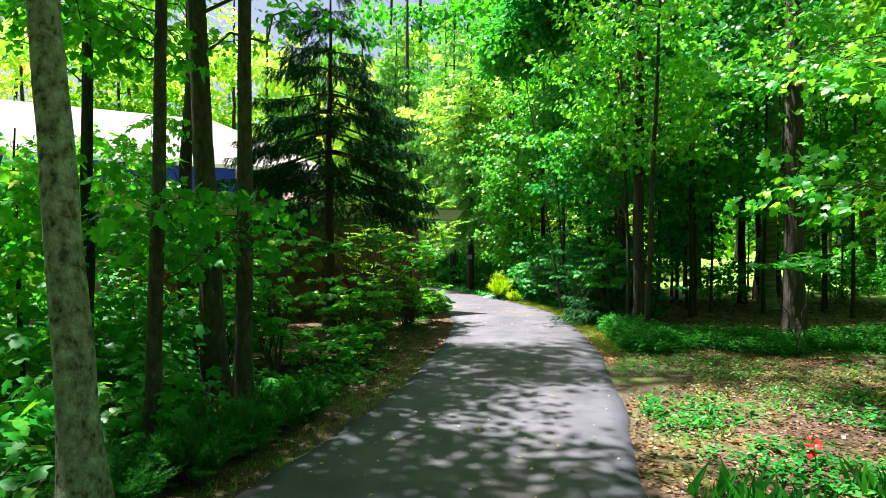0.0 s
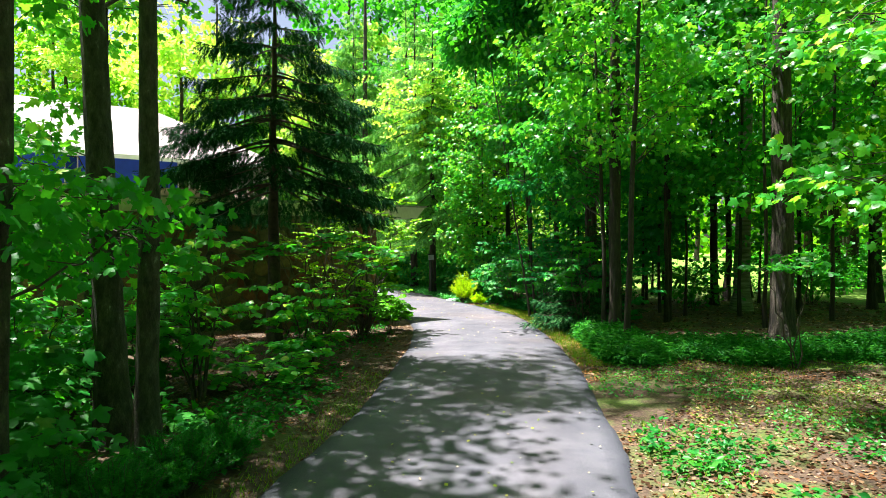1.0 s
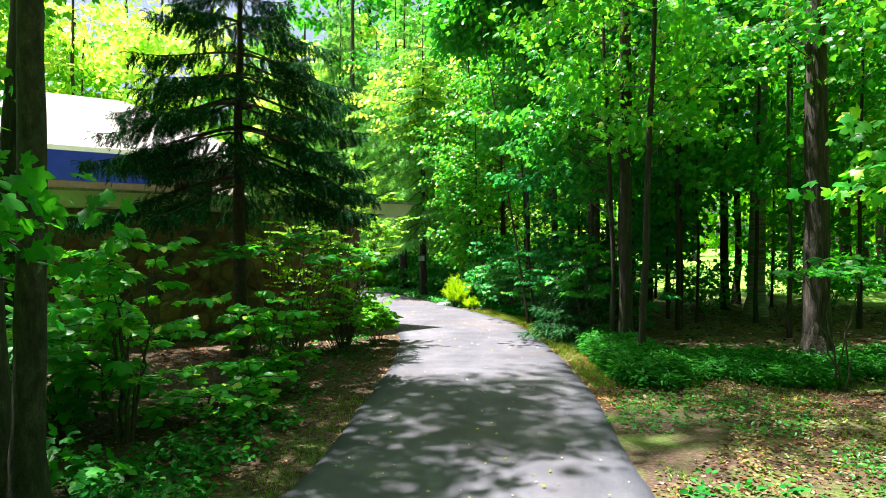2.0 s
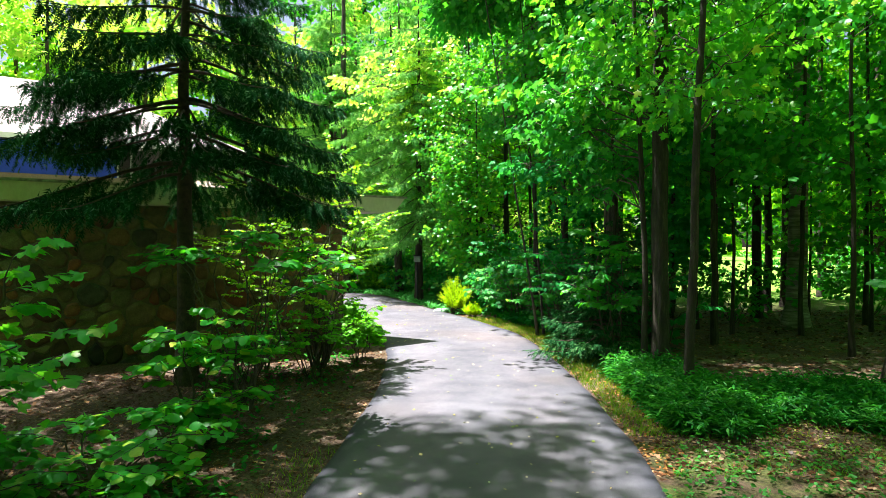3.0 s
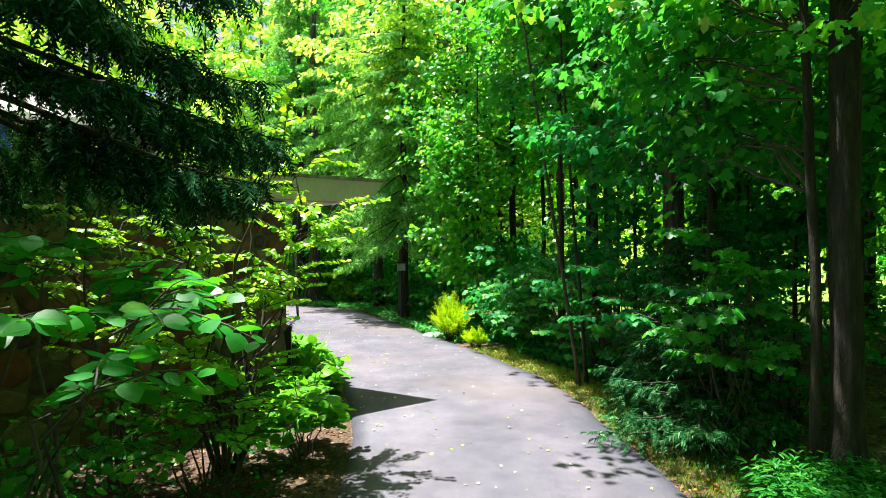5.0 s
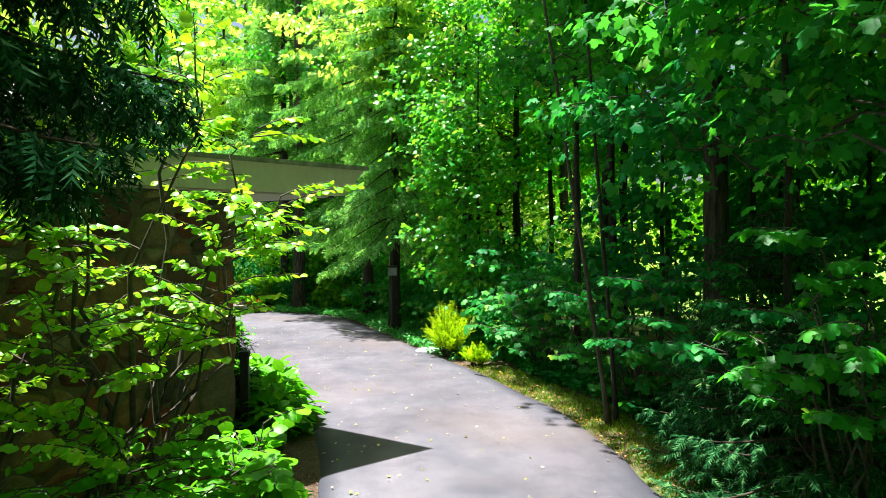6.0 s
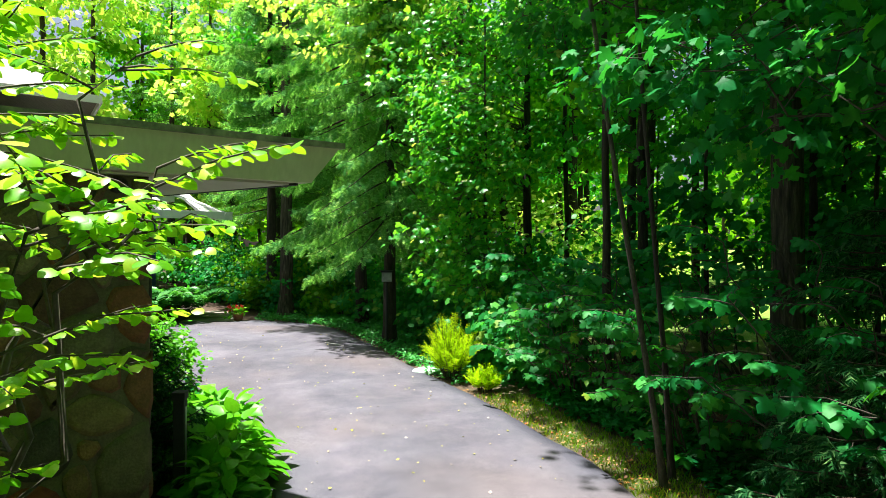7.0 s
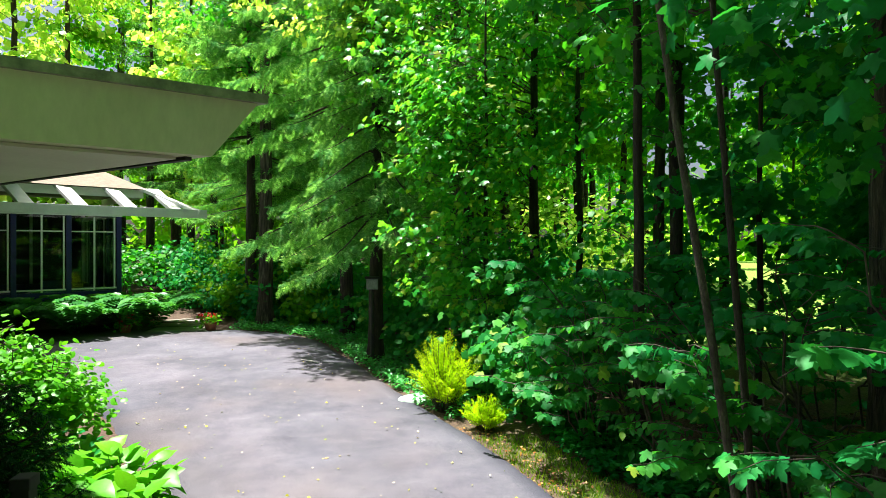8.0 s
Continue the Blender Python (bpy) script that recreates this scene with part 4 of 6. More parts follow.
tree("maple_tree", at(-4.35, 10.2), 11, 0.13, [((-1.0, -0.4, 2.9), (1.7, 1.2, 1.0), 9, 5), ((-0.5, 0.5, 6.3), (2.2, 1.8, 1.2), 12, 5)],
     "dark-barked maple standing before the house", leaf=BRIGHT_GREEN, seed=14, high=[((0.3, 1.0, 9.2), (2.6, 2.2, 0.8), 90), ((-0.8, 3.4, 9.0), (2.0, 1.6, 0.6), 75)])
tree("maple_tree", at(-2.72, 7.25), 13, 0.15, [((-1.1, 0.2, 2.1), (0.8, 0.8, 0.35), 5, 4), ((1.2, 3.4, 7.4), (2.6, 2.4, 1.6), 14, 5)],
     "stout dark maple, one of a close pair", BARK_BROWN, seed=15, top=(-0.9, 0.5), wob=0.012, sides=16, high=[((-2.4, 1.9, 10.5), (2.6, 3.4, 1.4), 36), ((0.6, 3.6, 10.6), (2.0, 1.5, 0.8), 60), ((-0.5, 3.6, 11), (3.0, 2.5, 1.2), 44)])
tree("maple_tree", at(-2.32, 6.95), 12, 0.105, [((-0.9, -0.5, 2.2), (0.7, 0.7, 0.3), 3, 4), ((0.2, 1.4, 7.6), (1.6, 2.0, 1.6), 5, 5)],
     "dark maple leaning beside its stouter neighbour", BARK_BROWN, seed=16, top=(-0.05, 0.2), wob=0.012, sides=14, high=[((0.0, 1.2, 9.8), (0.8, 1.5, 0.6), 30)])

conifer("spruce_tree", at(-2.5, 13.15), 7.9, 2.25, 3.0, "dark green spruce with sagging boughs by the stone wall", twig=TWIG_MID, seed=21, gap=0.42, radius=0.14, ring=7, step=0.09, hang=0.45, ragged=0.4, length=0.2, sag=0.55, curtain=1, bare=0.34, taper=0.66,
        long_boughs=[(3.5, 3, 2.35), (4.0, 9, 2.15), (3.2, -9, 2.3), (4.6, 2, 2.1), (5.2, -4, 1.95), (5.0, 14, 1.85), (5.8, 5, 1.6), (4.3, 186, 2.2), (4.9, 175, 2.1), (3.9, 205, 2.3)])

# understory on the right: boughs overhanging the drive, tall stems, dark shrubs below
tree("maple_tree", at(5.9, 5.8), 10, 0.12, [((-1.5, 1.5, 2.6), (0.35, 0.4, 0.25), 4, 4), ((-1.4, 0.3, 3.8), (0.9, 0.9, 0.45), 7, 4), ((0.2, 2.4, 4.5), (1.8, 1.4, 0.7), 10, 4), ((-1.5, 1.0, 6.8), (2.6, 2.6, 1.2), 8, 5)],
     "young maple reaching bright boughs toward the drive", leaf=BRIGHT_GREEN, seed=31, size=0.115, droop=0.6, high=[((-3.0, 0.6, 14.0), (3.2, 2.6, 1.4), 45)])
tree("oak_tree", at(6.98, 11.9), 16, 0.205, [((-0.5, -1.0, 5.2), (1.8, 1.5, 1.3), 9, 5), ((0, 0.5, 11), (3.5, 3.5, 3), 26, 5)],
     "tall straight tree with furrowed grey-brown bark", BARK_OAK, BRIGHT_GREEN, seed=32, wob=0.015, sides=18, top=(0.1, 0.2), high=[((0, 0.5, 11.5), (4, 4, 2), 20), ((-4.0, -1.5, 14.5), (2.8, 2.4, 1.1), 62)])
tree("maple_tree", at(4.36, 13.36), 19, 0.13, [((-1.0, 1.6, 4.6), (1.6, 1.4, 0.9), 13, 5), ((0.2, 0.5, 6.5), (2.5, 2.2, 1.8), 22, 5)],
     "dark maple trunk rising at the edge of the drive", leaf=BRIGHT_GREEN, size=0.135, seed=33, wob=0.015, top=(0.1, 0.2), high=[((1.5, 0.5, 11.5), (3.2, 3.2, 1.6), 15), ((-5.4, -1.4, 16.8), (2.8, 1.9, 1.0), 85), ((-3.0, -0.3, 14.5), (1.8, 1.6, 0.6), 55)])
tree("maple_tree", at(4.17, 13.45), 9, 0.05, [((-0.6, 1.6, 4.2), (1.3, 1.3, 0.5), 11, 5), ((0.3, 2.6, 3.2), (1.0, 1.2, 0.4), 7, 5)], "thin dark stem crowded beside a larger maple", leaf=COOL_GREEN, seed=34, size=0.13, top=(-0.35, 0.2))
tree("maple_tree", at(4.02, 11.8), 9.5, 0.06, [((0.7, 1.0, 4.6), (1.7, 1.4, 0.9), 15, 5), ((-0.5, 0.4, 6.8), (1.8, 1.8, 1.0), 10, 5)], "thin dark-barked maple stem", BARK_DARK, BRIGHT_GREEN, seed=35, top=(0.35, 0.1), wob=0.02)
tree("birch_tree", at(9.75, 18.0), 17, 0.23, [((-0.8, 0, 8), (2.6, 2.6, 2.5), 18, 5), ((0, 0, 13), (3, 3, 3), 18, 5)],
     "pale banded birch standing in leaf litter", BARK_BIRCH, shape=STAR, seed=36, wob=0.012, sides=16, top=(0.5, 0.2), high=[((0, 0, 13), (4, 4, 2.2), 130)])
tree("maple_tree", at(5.5, 18.5), 19, 0.19, [((-0.4, -0.8, 5.0), (1.8, 1.6, 1.2), 14, 5), ((0, 0, 10), (3.2, 3, 2.5), 22, 5)], "stout dark trunk deep in the understory", BARK_OAK, seed=37, wob=0.015, high=[((0.3, 0.3, 11), (3.4, 3.6, 1.8), 200), ((-2.2, 0.3, 16.8), (1.9, 2.8, 1.0), 100)])
tree("maple_tree", at(3.45, 17.3), 9, 0.029, [((0.1, 0.9, 4.6), (0.7, 0.8, 0.7), 4, 5), ((-0.3, 0.6, 6.6), (1.4, 1.5, 1.2), 10, 5)],
     "leaning slender maple stem with pale bark", BARK_BROWN, seed=38, top=(-1.35, 0.2), wob=0.015, high=[((-0.8, 1.0, 8.4), (1.4, 1.5, 0.6), 14)])
tree("maple_tree", at(3.62, 17.5), 8.5, 0.028, [((0.4, 0.6, 6.4), (1.2, 1.2, 1.0), 10, 5)], "slender dark maple stem beside its leaning twin", seed=39, top=(-0.55, 0.2), wob=0.02)
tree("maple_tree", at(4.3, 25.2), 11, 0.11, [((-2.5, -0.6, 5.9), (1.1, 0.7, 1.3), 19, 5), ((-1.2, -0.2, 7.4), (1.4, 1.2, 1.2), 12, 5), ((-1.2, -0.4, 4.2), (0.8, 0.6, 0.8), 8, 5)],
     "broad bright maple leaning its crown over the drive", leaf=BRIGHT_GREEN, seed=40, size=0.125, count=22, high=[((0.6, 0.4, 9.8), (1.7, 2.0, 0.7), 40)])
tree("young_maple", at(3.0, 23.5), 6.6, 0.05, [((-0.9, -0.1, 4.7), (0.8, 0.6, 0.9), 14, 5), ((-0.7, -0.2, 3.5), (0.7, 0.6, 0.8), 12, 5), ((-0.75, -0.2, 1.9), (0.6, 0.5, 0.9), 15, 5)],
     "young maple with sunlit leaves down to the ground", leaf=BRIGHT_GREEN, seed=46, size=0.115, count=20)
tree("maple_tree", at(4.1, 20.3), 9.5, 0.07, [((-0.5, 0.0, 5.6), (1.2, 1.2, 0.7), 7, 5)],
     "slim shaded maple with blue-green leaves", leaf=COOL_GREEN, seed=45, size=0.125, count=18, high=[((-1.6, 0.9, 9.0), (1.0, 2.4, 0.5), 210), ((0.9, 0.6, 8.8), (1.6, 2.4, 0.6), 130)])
tree("maple_tree", at(4.6, 15.7), 10, 0.04, [((-1.5, 0.4, 3.7), (0.6, 0.6, 0.3), 5, 4), ((0.8, 0.4, 4.3), (1.2, 1.4, 1.1), 9, 5), ((0.3, 0.4, 6.5), (1.6, 1.6, 1.3), 11, 5)],
     "leafy maple overhanging the drive", leaf=SHRUB_GREEN, seed=41, size=0.13, high=[((0.2, 2.2, 9.4), (2.6, 2.2, 0.8), 190), ((-1.5, 2.4, 9.2), (1.2, 2.0, 0.5), 110)])
tree("maple_tree", at(5.6, 22.9), 11, 0.10, [((-0.8, 0.2, 5.6), (1.2, 1.4, 1.0), 8, 5), ((-0.8, 0, 2.0), (0.9, 1.3, 0.9), 7, 5)],
     "maple with fresh green leaves under taller trees", leaf=MAPLE_GREEN, seed=42, shape=STAR, high=[((0.6, 0.5, 9.9), (1.9, 2.2, 0.7), 35)])
for n, (x, y, h, r) in enumerate([(6.6, 15.9, 11, 0.06), (6.9, 16.4, 12, 0.05), (9.8, 19.6, 13, 0.13), (12.4, 22.2, 14, 0.16), (15.5, 24.8, 14, 0.15), (8.1, 14.2, 10, 0.045), (10.4, 15.2, 10, 0.05), (5.3, 21.8, 12, 0.10), (6.4, 23.9, 13, 0.12), (7.4, 20.6, 12, 0.07), (12.6, 14.6, 13, 0.14), (9.2, 10.4, 9, 0.05), (11.5, 18.0, 11, 0.06), (5.0, 24.8, 11, 0.07), (8.6, 26.0, 13, 0.11), (13.8, 11.0, 13, 0.16), (8.9, 16.6, 11, 0.05), (11.2, 21.4, 13, 0.12), (13.4, 17.6, 13, 0.11), (7.6, 17.0, 10, 0.04), (10.8, 13.0, 12, 0.09), (15.2, 19.6, 14, 0.15)]):
    tree("forest_tree", at(x, y), h, r, [((0, 0, h * 0.36), (1.4, 1.4, 0.9), 7, 4), ((0, 0, h * 0.66), (2.0, 2.0, h * 0.22), 14, 5)], "slim dark forest tree with thin leafy limbs", BARK_DARK, FAR_GREEN if n % 3 and x > 9 else MAPLE_GREEN, STAR, 0.14, high=[((-0.6, 0.6, h * 0.9), (2.8, 2.8, 1.2), 95)] if y > 17 and 5 < x < 14 else (), seed=60 + n, wob=0.03, group="forest trees", count=18, sides=8, split=False)

for n, (x, y, h) in enumerate([(7.3, 17.9, 6.5), (5.7, 20.6, 7), (7.4, 19.4, 6.5), (8.6, 22.0, 7.5), (8.1, 20.8, 7), (9.6, 23.9, 8)]):
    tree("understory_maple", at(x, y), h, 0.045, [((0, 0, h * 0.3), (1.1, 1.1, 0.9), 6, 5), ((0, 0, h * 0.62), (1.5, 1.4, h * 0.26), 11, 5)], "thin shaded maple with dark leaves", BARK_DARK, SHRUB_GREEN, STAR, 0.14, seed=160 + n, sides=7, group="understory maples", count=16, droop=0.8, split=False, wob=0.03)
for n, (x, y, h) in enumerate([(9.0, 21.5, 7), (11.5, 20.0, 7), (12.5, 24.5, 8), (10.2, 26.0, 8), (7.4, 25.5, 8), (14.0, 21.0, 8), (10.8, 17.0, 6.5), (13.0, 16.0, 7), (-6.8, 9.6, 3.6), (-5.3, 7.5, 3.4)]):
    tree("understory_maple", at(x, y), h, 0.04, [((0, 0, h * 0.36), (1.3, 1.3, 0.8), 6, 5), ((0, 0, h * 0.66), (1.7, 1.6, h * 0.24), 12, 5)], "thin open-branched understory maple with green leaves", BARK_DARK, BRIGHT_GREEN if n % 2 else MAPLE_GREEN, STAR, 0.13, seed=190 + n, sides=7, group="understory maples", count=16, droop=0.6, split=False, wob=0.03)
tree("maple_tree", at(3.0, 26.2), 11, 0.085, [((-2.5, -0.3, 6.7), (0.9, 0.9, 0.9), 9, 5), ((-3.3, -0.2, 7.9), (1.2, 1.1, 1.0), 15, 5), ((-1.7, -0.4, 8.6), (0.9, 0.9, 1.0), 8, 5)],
     "maple with sunlit yellow-green crown over the drive", leaf=SUNLIT_YELLOW, seed=44, shape=STAR, size=0.135, count=20, spread=0.44, flat=0.06)

# conifers along the edge and behind
conifer("young_spruce", at(4.05, 15.6), 1.7, 0.85, 0.15, "small dark spruce crowding the drive edge", YOUNG_NEEDLE, seed=22, gap=0.2, radius=0.03, step=0.10, length=0.22, sag=0.3)
conifer("young_spruce", at(3.95, 14.7), 0.95, 1.0, 0.2, "low spreading young spruce beside the grass verge", YOUNG_NEEDLE, seed=23, gap=0.2, radius=0.03, step=0.10, length=0.22, sag=0.25, long_boughs=[(0.55, 200, 1.05), (0.5, 235, 1.0), (0.6, 170, 0.9)])
conifer("young_spruce", at(4.9, 16.5), 2.6, 1.1, 0.2, "young spruce under the maples", YOUNG_NEEDLE, seed=24, gap=0.25, radius=0.04, step=0.08, length=0.22)
HEM = "drooping light green hemlock behind the drive"
conifer("hemlock_tree", at(1.2, 25.7), 11, 2.0, 2.5, HEM, HEMLOCK_GREEN, BARK_DARK, TWIG_LACE, 0.15, 0.42, 7, 0.75, 0.10, 28, length=0.2, ragged=0.45, hang=0.5, curtain=1, bare=0.12, taper=0.5)
conifer("hemlock_tree", at(0.5, 28.8), 13, 2.6, 3.0, HEM, HEMLOCK_GREEN, BARK_DARK, TWIG_LACE, 0.17, 0.55, 6, 0.7, 0.12, 25, length=0.22, ragged=0.5, hang=0.4, curtain=1, bare=0.3, taper=0.6,
        long_boughs=[(5.8 + 0.7 * q, 180 + (q * 37) % 30, 2.9 - 0.08 * q) for q in range(5)])
conifer("hemlock_tree", at(-2.5, 32.3), 14, 2.8, 4.9, HEM, HEMLOCK_GREEN, BARK_DARK, TWIG_LACE, 0.18, 0.5, 6, 0.5, 0.13, 29, length=0.32, ragged=0.5, hang=0.4, curtain=1, bare=0.25, taper=0.6)
conifer("hemlock_tree", at(-2.6, 34.6), 14, 2.7, 3.4, HEM, HEMLOCK_GREEN, BARK_DARK, TWIG_FAR, 0.16, 0.45, 6, 0.4, 0.13, 26, length=0.38, ragged=0.8)
conifer("hemlock_tree", at(0.2, 33.5), 15, 3.0, 3.0, HEM, HEMLOCK_GREEN, BARK_DARK, TWIG_FAR, 0.2, 0.5, 6, 0.4, 0.14, 27, length=0.42, ragged=0.8)

for n, (x, y, h) in enumerate([(-3.4, 37.4, 13), (-6.4, 39.6, 15), (-0.9, 37.2, 14), (-8.6, 41.5, 15)]):
    conifer("hemlock_tree", at(x, y), h, 2.8, 4.6, "dark hemlock behind the sunroom", HEMLOCK_GREEN, BARK_DARK, TWIG_FAR, 0.2, 0.6, 6, 0.4, 0.16, 130 + n, length=0.45, ragged=0.7, split=False)
for n, (x, y, h) in enumerate([(-5.2, 39.0, 15), (-8.2, 44.0, 17), (-2.2, 41.5, 17), (-11.5, 46.0, 17), (1.6, 38.5, 16)]):
    tree("maple_tree", at(x, y), h, 0.17, [((0, 0, h * 0.66), (2.9, 2.6, h * 0.3), 34, 6), ((0, -0.6, h * 0.3), (2.2, 1.6, 1.6), 9, 5)], "tall maple with sunlit lime-yellow crown behind the roofs", BARK_DARK, SUNLIT_YELLOW if n % 2 == 0 else FAR_GREEN, STAR, 0.24, seed=140 + n, sides=8, count=16, spread=0.6, split=False)
tree("maple_tree", at(-1.85, 31.0), 15, 0.21, [((0, 0, 9), (2.4, 2.4, 2.0), 12, 5)], "straight grey trunk beyond the end of the drive", BARK_OAK, seed=136, wob=0.012, sides=14, split=False)

# ---- wider forest: a few kinds, repeated ----
def forest_kind(seed, h, r, leaf, crown_low, spread):
    return tree("forest_tree", (0, 0, 0), h, r, [((0, 0, h * (crown_low + 1) / 2), (spread, spread, h * (1 - crown_low) / 2), 27, 5), ((0, 0, h * crown_low), (spread * 0.7, spread * 0.7, 1.6), 9, 4)],
                "tall leafy forest tree with a dark trunk", BARK_DARK, leaf, KITE, 0.34, seed=seed, wob=0.05, sides=7, group="forest trees", count=13, spread=0.7, split=False)


KINDS = [forest_kind(101, 16, 0.17, FAR_GREEN, 0.42, 3.0), forest_kind(102, 14, 0.13, FAR_GREEN, 0.32, 2.5), forest_kind(103, 18, 0.22, MAPLE_GREEN, 0.45, 3.4)]
LIME_KIND = forest_kind(107, 15, 0.16, SUNLIT_YELLOW, 0.3, 3.0)
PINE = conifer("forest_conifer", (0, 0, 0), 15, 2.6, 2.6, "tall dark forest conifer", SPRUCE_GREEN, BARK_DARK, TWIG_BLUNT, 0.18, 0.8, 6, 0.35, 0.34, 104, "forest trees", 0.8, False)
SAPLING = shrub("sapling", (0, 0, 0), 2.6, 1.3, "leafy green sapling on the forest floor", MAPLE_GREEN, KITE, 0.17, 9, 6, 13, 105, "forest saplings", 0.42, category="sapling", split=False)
LIME_SAPLING = shrub("sapling", (0, 0, 0), 3.0, 1.2, "sunlit yellow-green sapling in a gap of the woods", SUNLIT_YELLOW, KITE, 0.17, 9, 6, 12, 108, "forest saplings", 0.42, category="sapling", split=False)
rngf = np.random.default_rng(9)
taken = [(x.matrix_world.translation.x, x.matrix_world.translation.y) for x in scene.objects if x.parent is None and x.get("category") in ("tree", "conifer")]


def free(x, y, gap):
    if ((x - 15.5) / 4.5) ** 2 + ((y - 33) / 8) ** 2 < 1 or ((x - 8.2) / 2.8) ** 2 + ((y - 31.5) / 4.5) ** 2 < 1:
        return False
    if far_from(np.array([x]), np.array([y]), PAVED[::4])[0] < 3.0 or inside(np.array([x]), np.array([y]), PAVED)[0]:
        return False
    lx, ly = (HOUSE.inverted() @ Vector((x, y, 0))).xy
    if (-26 < lx < 1.5 and -3.5 < ly < 21) or ((SUN_ROOM.inverted() @ Vector((x, y, 0))).y > -4.5 and -12 < (SUN_ROOM.inverted() @ Vector((x, y, 0))).x < 2.5 and (SUN_ROOM.inverted() @ Vector((x, y, 0))).y < 8):
        return False
    return all((x - a) ** 2 + (y - b) ** 2 > gap * gap for a, b in taken)


first = {}
def plant(kind, x, y, s):
    m = pose(x, y, at(x, y)[2] - 0.05, 0, 0, rngf.uniform(0, 360)) @ Matrix.Diagonal((s, s, s, 1))
    if kind.name not in first:
        first[kind.name] = True
        kind.matrix_basis = m
    else:
        ob = copy_thing(kind, Matrix())
        ob.matrix_basis = m
    taken.append((x, y))


for x, y, k in [(-1.6, 45.0, 1.3), (0.9, 47.5, 1.35), (-4.2, 47.0, 1.3), (3.6, 45.5, 1.25)]:
    plant(KINDS[2], x, y, k)
for x, y, k in [(-18, 38, 1.15), (-22, 42, 1.3), (-15, 43, 1.3), (-26, 37, 1.2), (-12.5, 42.5, 1.2), (-30, 42, 1.3), (-19, 47, 1.4), (-34, 34, 1.3), (-29, 31, 1.2)]:
    if free(x, y, 1.5):
        plant(LIME_KIND, x, y, k)
for x, y, k in [(7.2, 31.0, 1.1), (9.0, 32.4, 1.3), (8.0, 34.2, 1.5), (10.2, 33.6, 1.4), (6.4, 33.0, 1.2), (9.4, 29.6, 0.9)]:
    plant(LIME_SAPLING, x, y, k)
# unseen trees round the start, added to keep skylight off the near drive
for x, y, k in [(-4.7, 2.4, 1.0), (4.5, 2.6, 0.95), (-4.8, -1.4, 1.05), (3.7, -1.2, 1.0), (-5.6, -5.2, 1.1), (2.6, -5.4, 1.1), (-8.5, 1.4, 1.1), (7.6, -0.6, 1.1), (-3.2, -9.5, 1.1), (5.2, -9.0, 1.1), (0.6, -13.0, 1.2)]:
    plant(KINDS[int(rngf.integers(3))], x, y, k)
for x, y, k in [(-4.6, 36.0, 1.1), (-5.6, 37.6, 1.3), (-3.0, 35.9, 1.0), (-7.0, 39.5, 1.3), (-2.2, 36.6, 1.2), (-4.2, 38.6, 1.4), (-9.4, 36.8, 1.2), (-11.0, 38.0, 1.3), (-8.4, 38.0, 1.2), (-12.6, 36.4, 1.2), (-10.2, 40.0, 1.4), (-13.5, 38.5, 1.4), (-3.6, 34.8, 0.8)]:
    plant(SAPLING, x, y, k)
for x0, x1, y0, y1, want, gap in [(6, 24, 19, 34, 22, 2.2), (-4, 14, 32, 50, 26, 2.3), (10, 30, 2, 18, 16, 2.6), (-26, -6, 36, 52, 12, 2.6), (24, 46, 10, 60, 14, 3.2), (-24, -7, -6, 8, 10, 3.0), (-8, 10, -16, -3, 9, 2.6), (3.2, 11, -4, 0.8, 6, 2.4), (-13, -5.5, -6, 1.0, 5, 2.4), (-14, 26, 50, 66, 11, 3.0)]:
    tries = got = 0
    while got < want and tries < 400:
        tries += 1
        x, y = rngf.uniform(x0, x1), rngf.uniform(y0, y1)
        if free(x, y, gap):
            plant(PINE if rngf.uniform() < 0.14 and y > 30 else KINDS[int(rngf.integers(3))], x, y, rngf.uniform(0.8, 1.15))
            got += 1
for x0, x1, y0, y1, want, gap in [(5.5, 20, 15, 32, 17, 1.3), (-3.5, 9, 30.5, 44, 34, 1.3), (9, 24, 4, 15, 14, 1.8), (-22, -8, 0, 9, 12, 1.6), (-14, -4, 38, 46, 10, 1.6), (20, 40, 20, 45, 14, 2)]:
    tries = got = 0
    while got < want and tries < 400:
        tries += 1
        x, y = rngf.uniform(x0, x1), rngf.uniform(y0, y1)
        if free(x, y, gap):
            plant(SAPLING, x, y, rngf.uniform(0.5, 1.25))
            got += 1

# far wall of woods that closes the horizon
def far_woods():
    rng = np.random.default_rng(77)
    n = 26000
    a, r, h = rng.uniform(0, 2 * np.pi, n), rng.uniform(62, 80, n), 17 * rng.uniform(0, 1, n) ** 0.8
    h *= 0.75 + 0.25 * np.sin(a * 23) * np.sin(a * 7 + 1)
    pos = np.stack([r * np.cos(a), 20 + r * np.sin(a), h], 1)
    along = rng.normal(0, 1, (n, 3)) - np.array([0, 0, 0.4])
    me = mesh("far_woods", [leaves(pos, along, np.array([0, 0, 1.0]) + rng.normal(0, 0.7, (n, 3)), rng.uniform(0.9, 1.8, n), KITE)], FAR_GREEN)
    return tagged(new("far_woods", me), "distant leafy woods closing the view", "woods", kind="stuff")


far_woods()

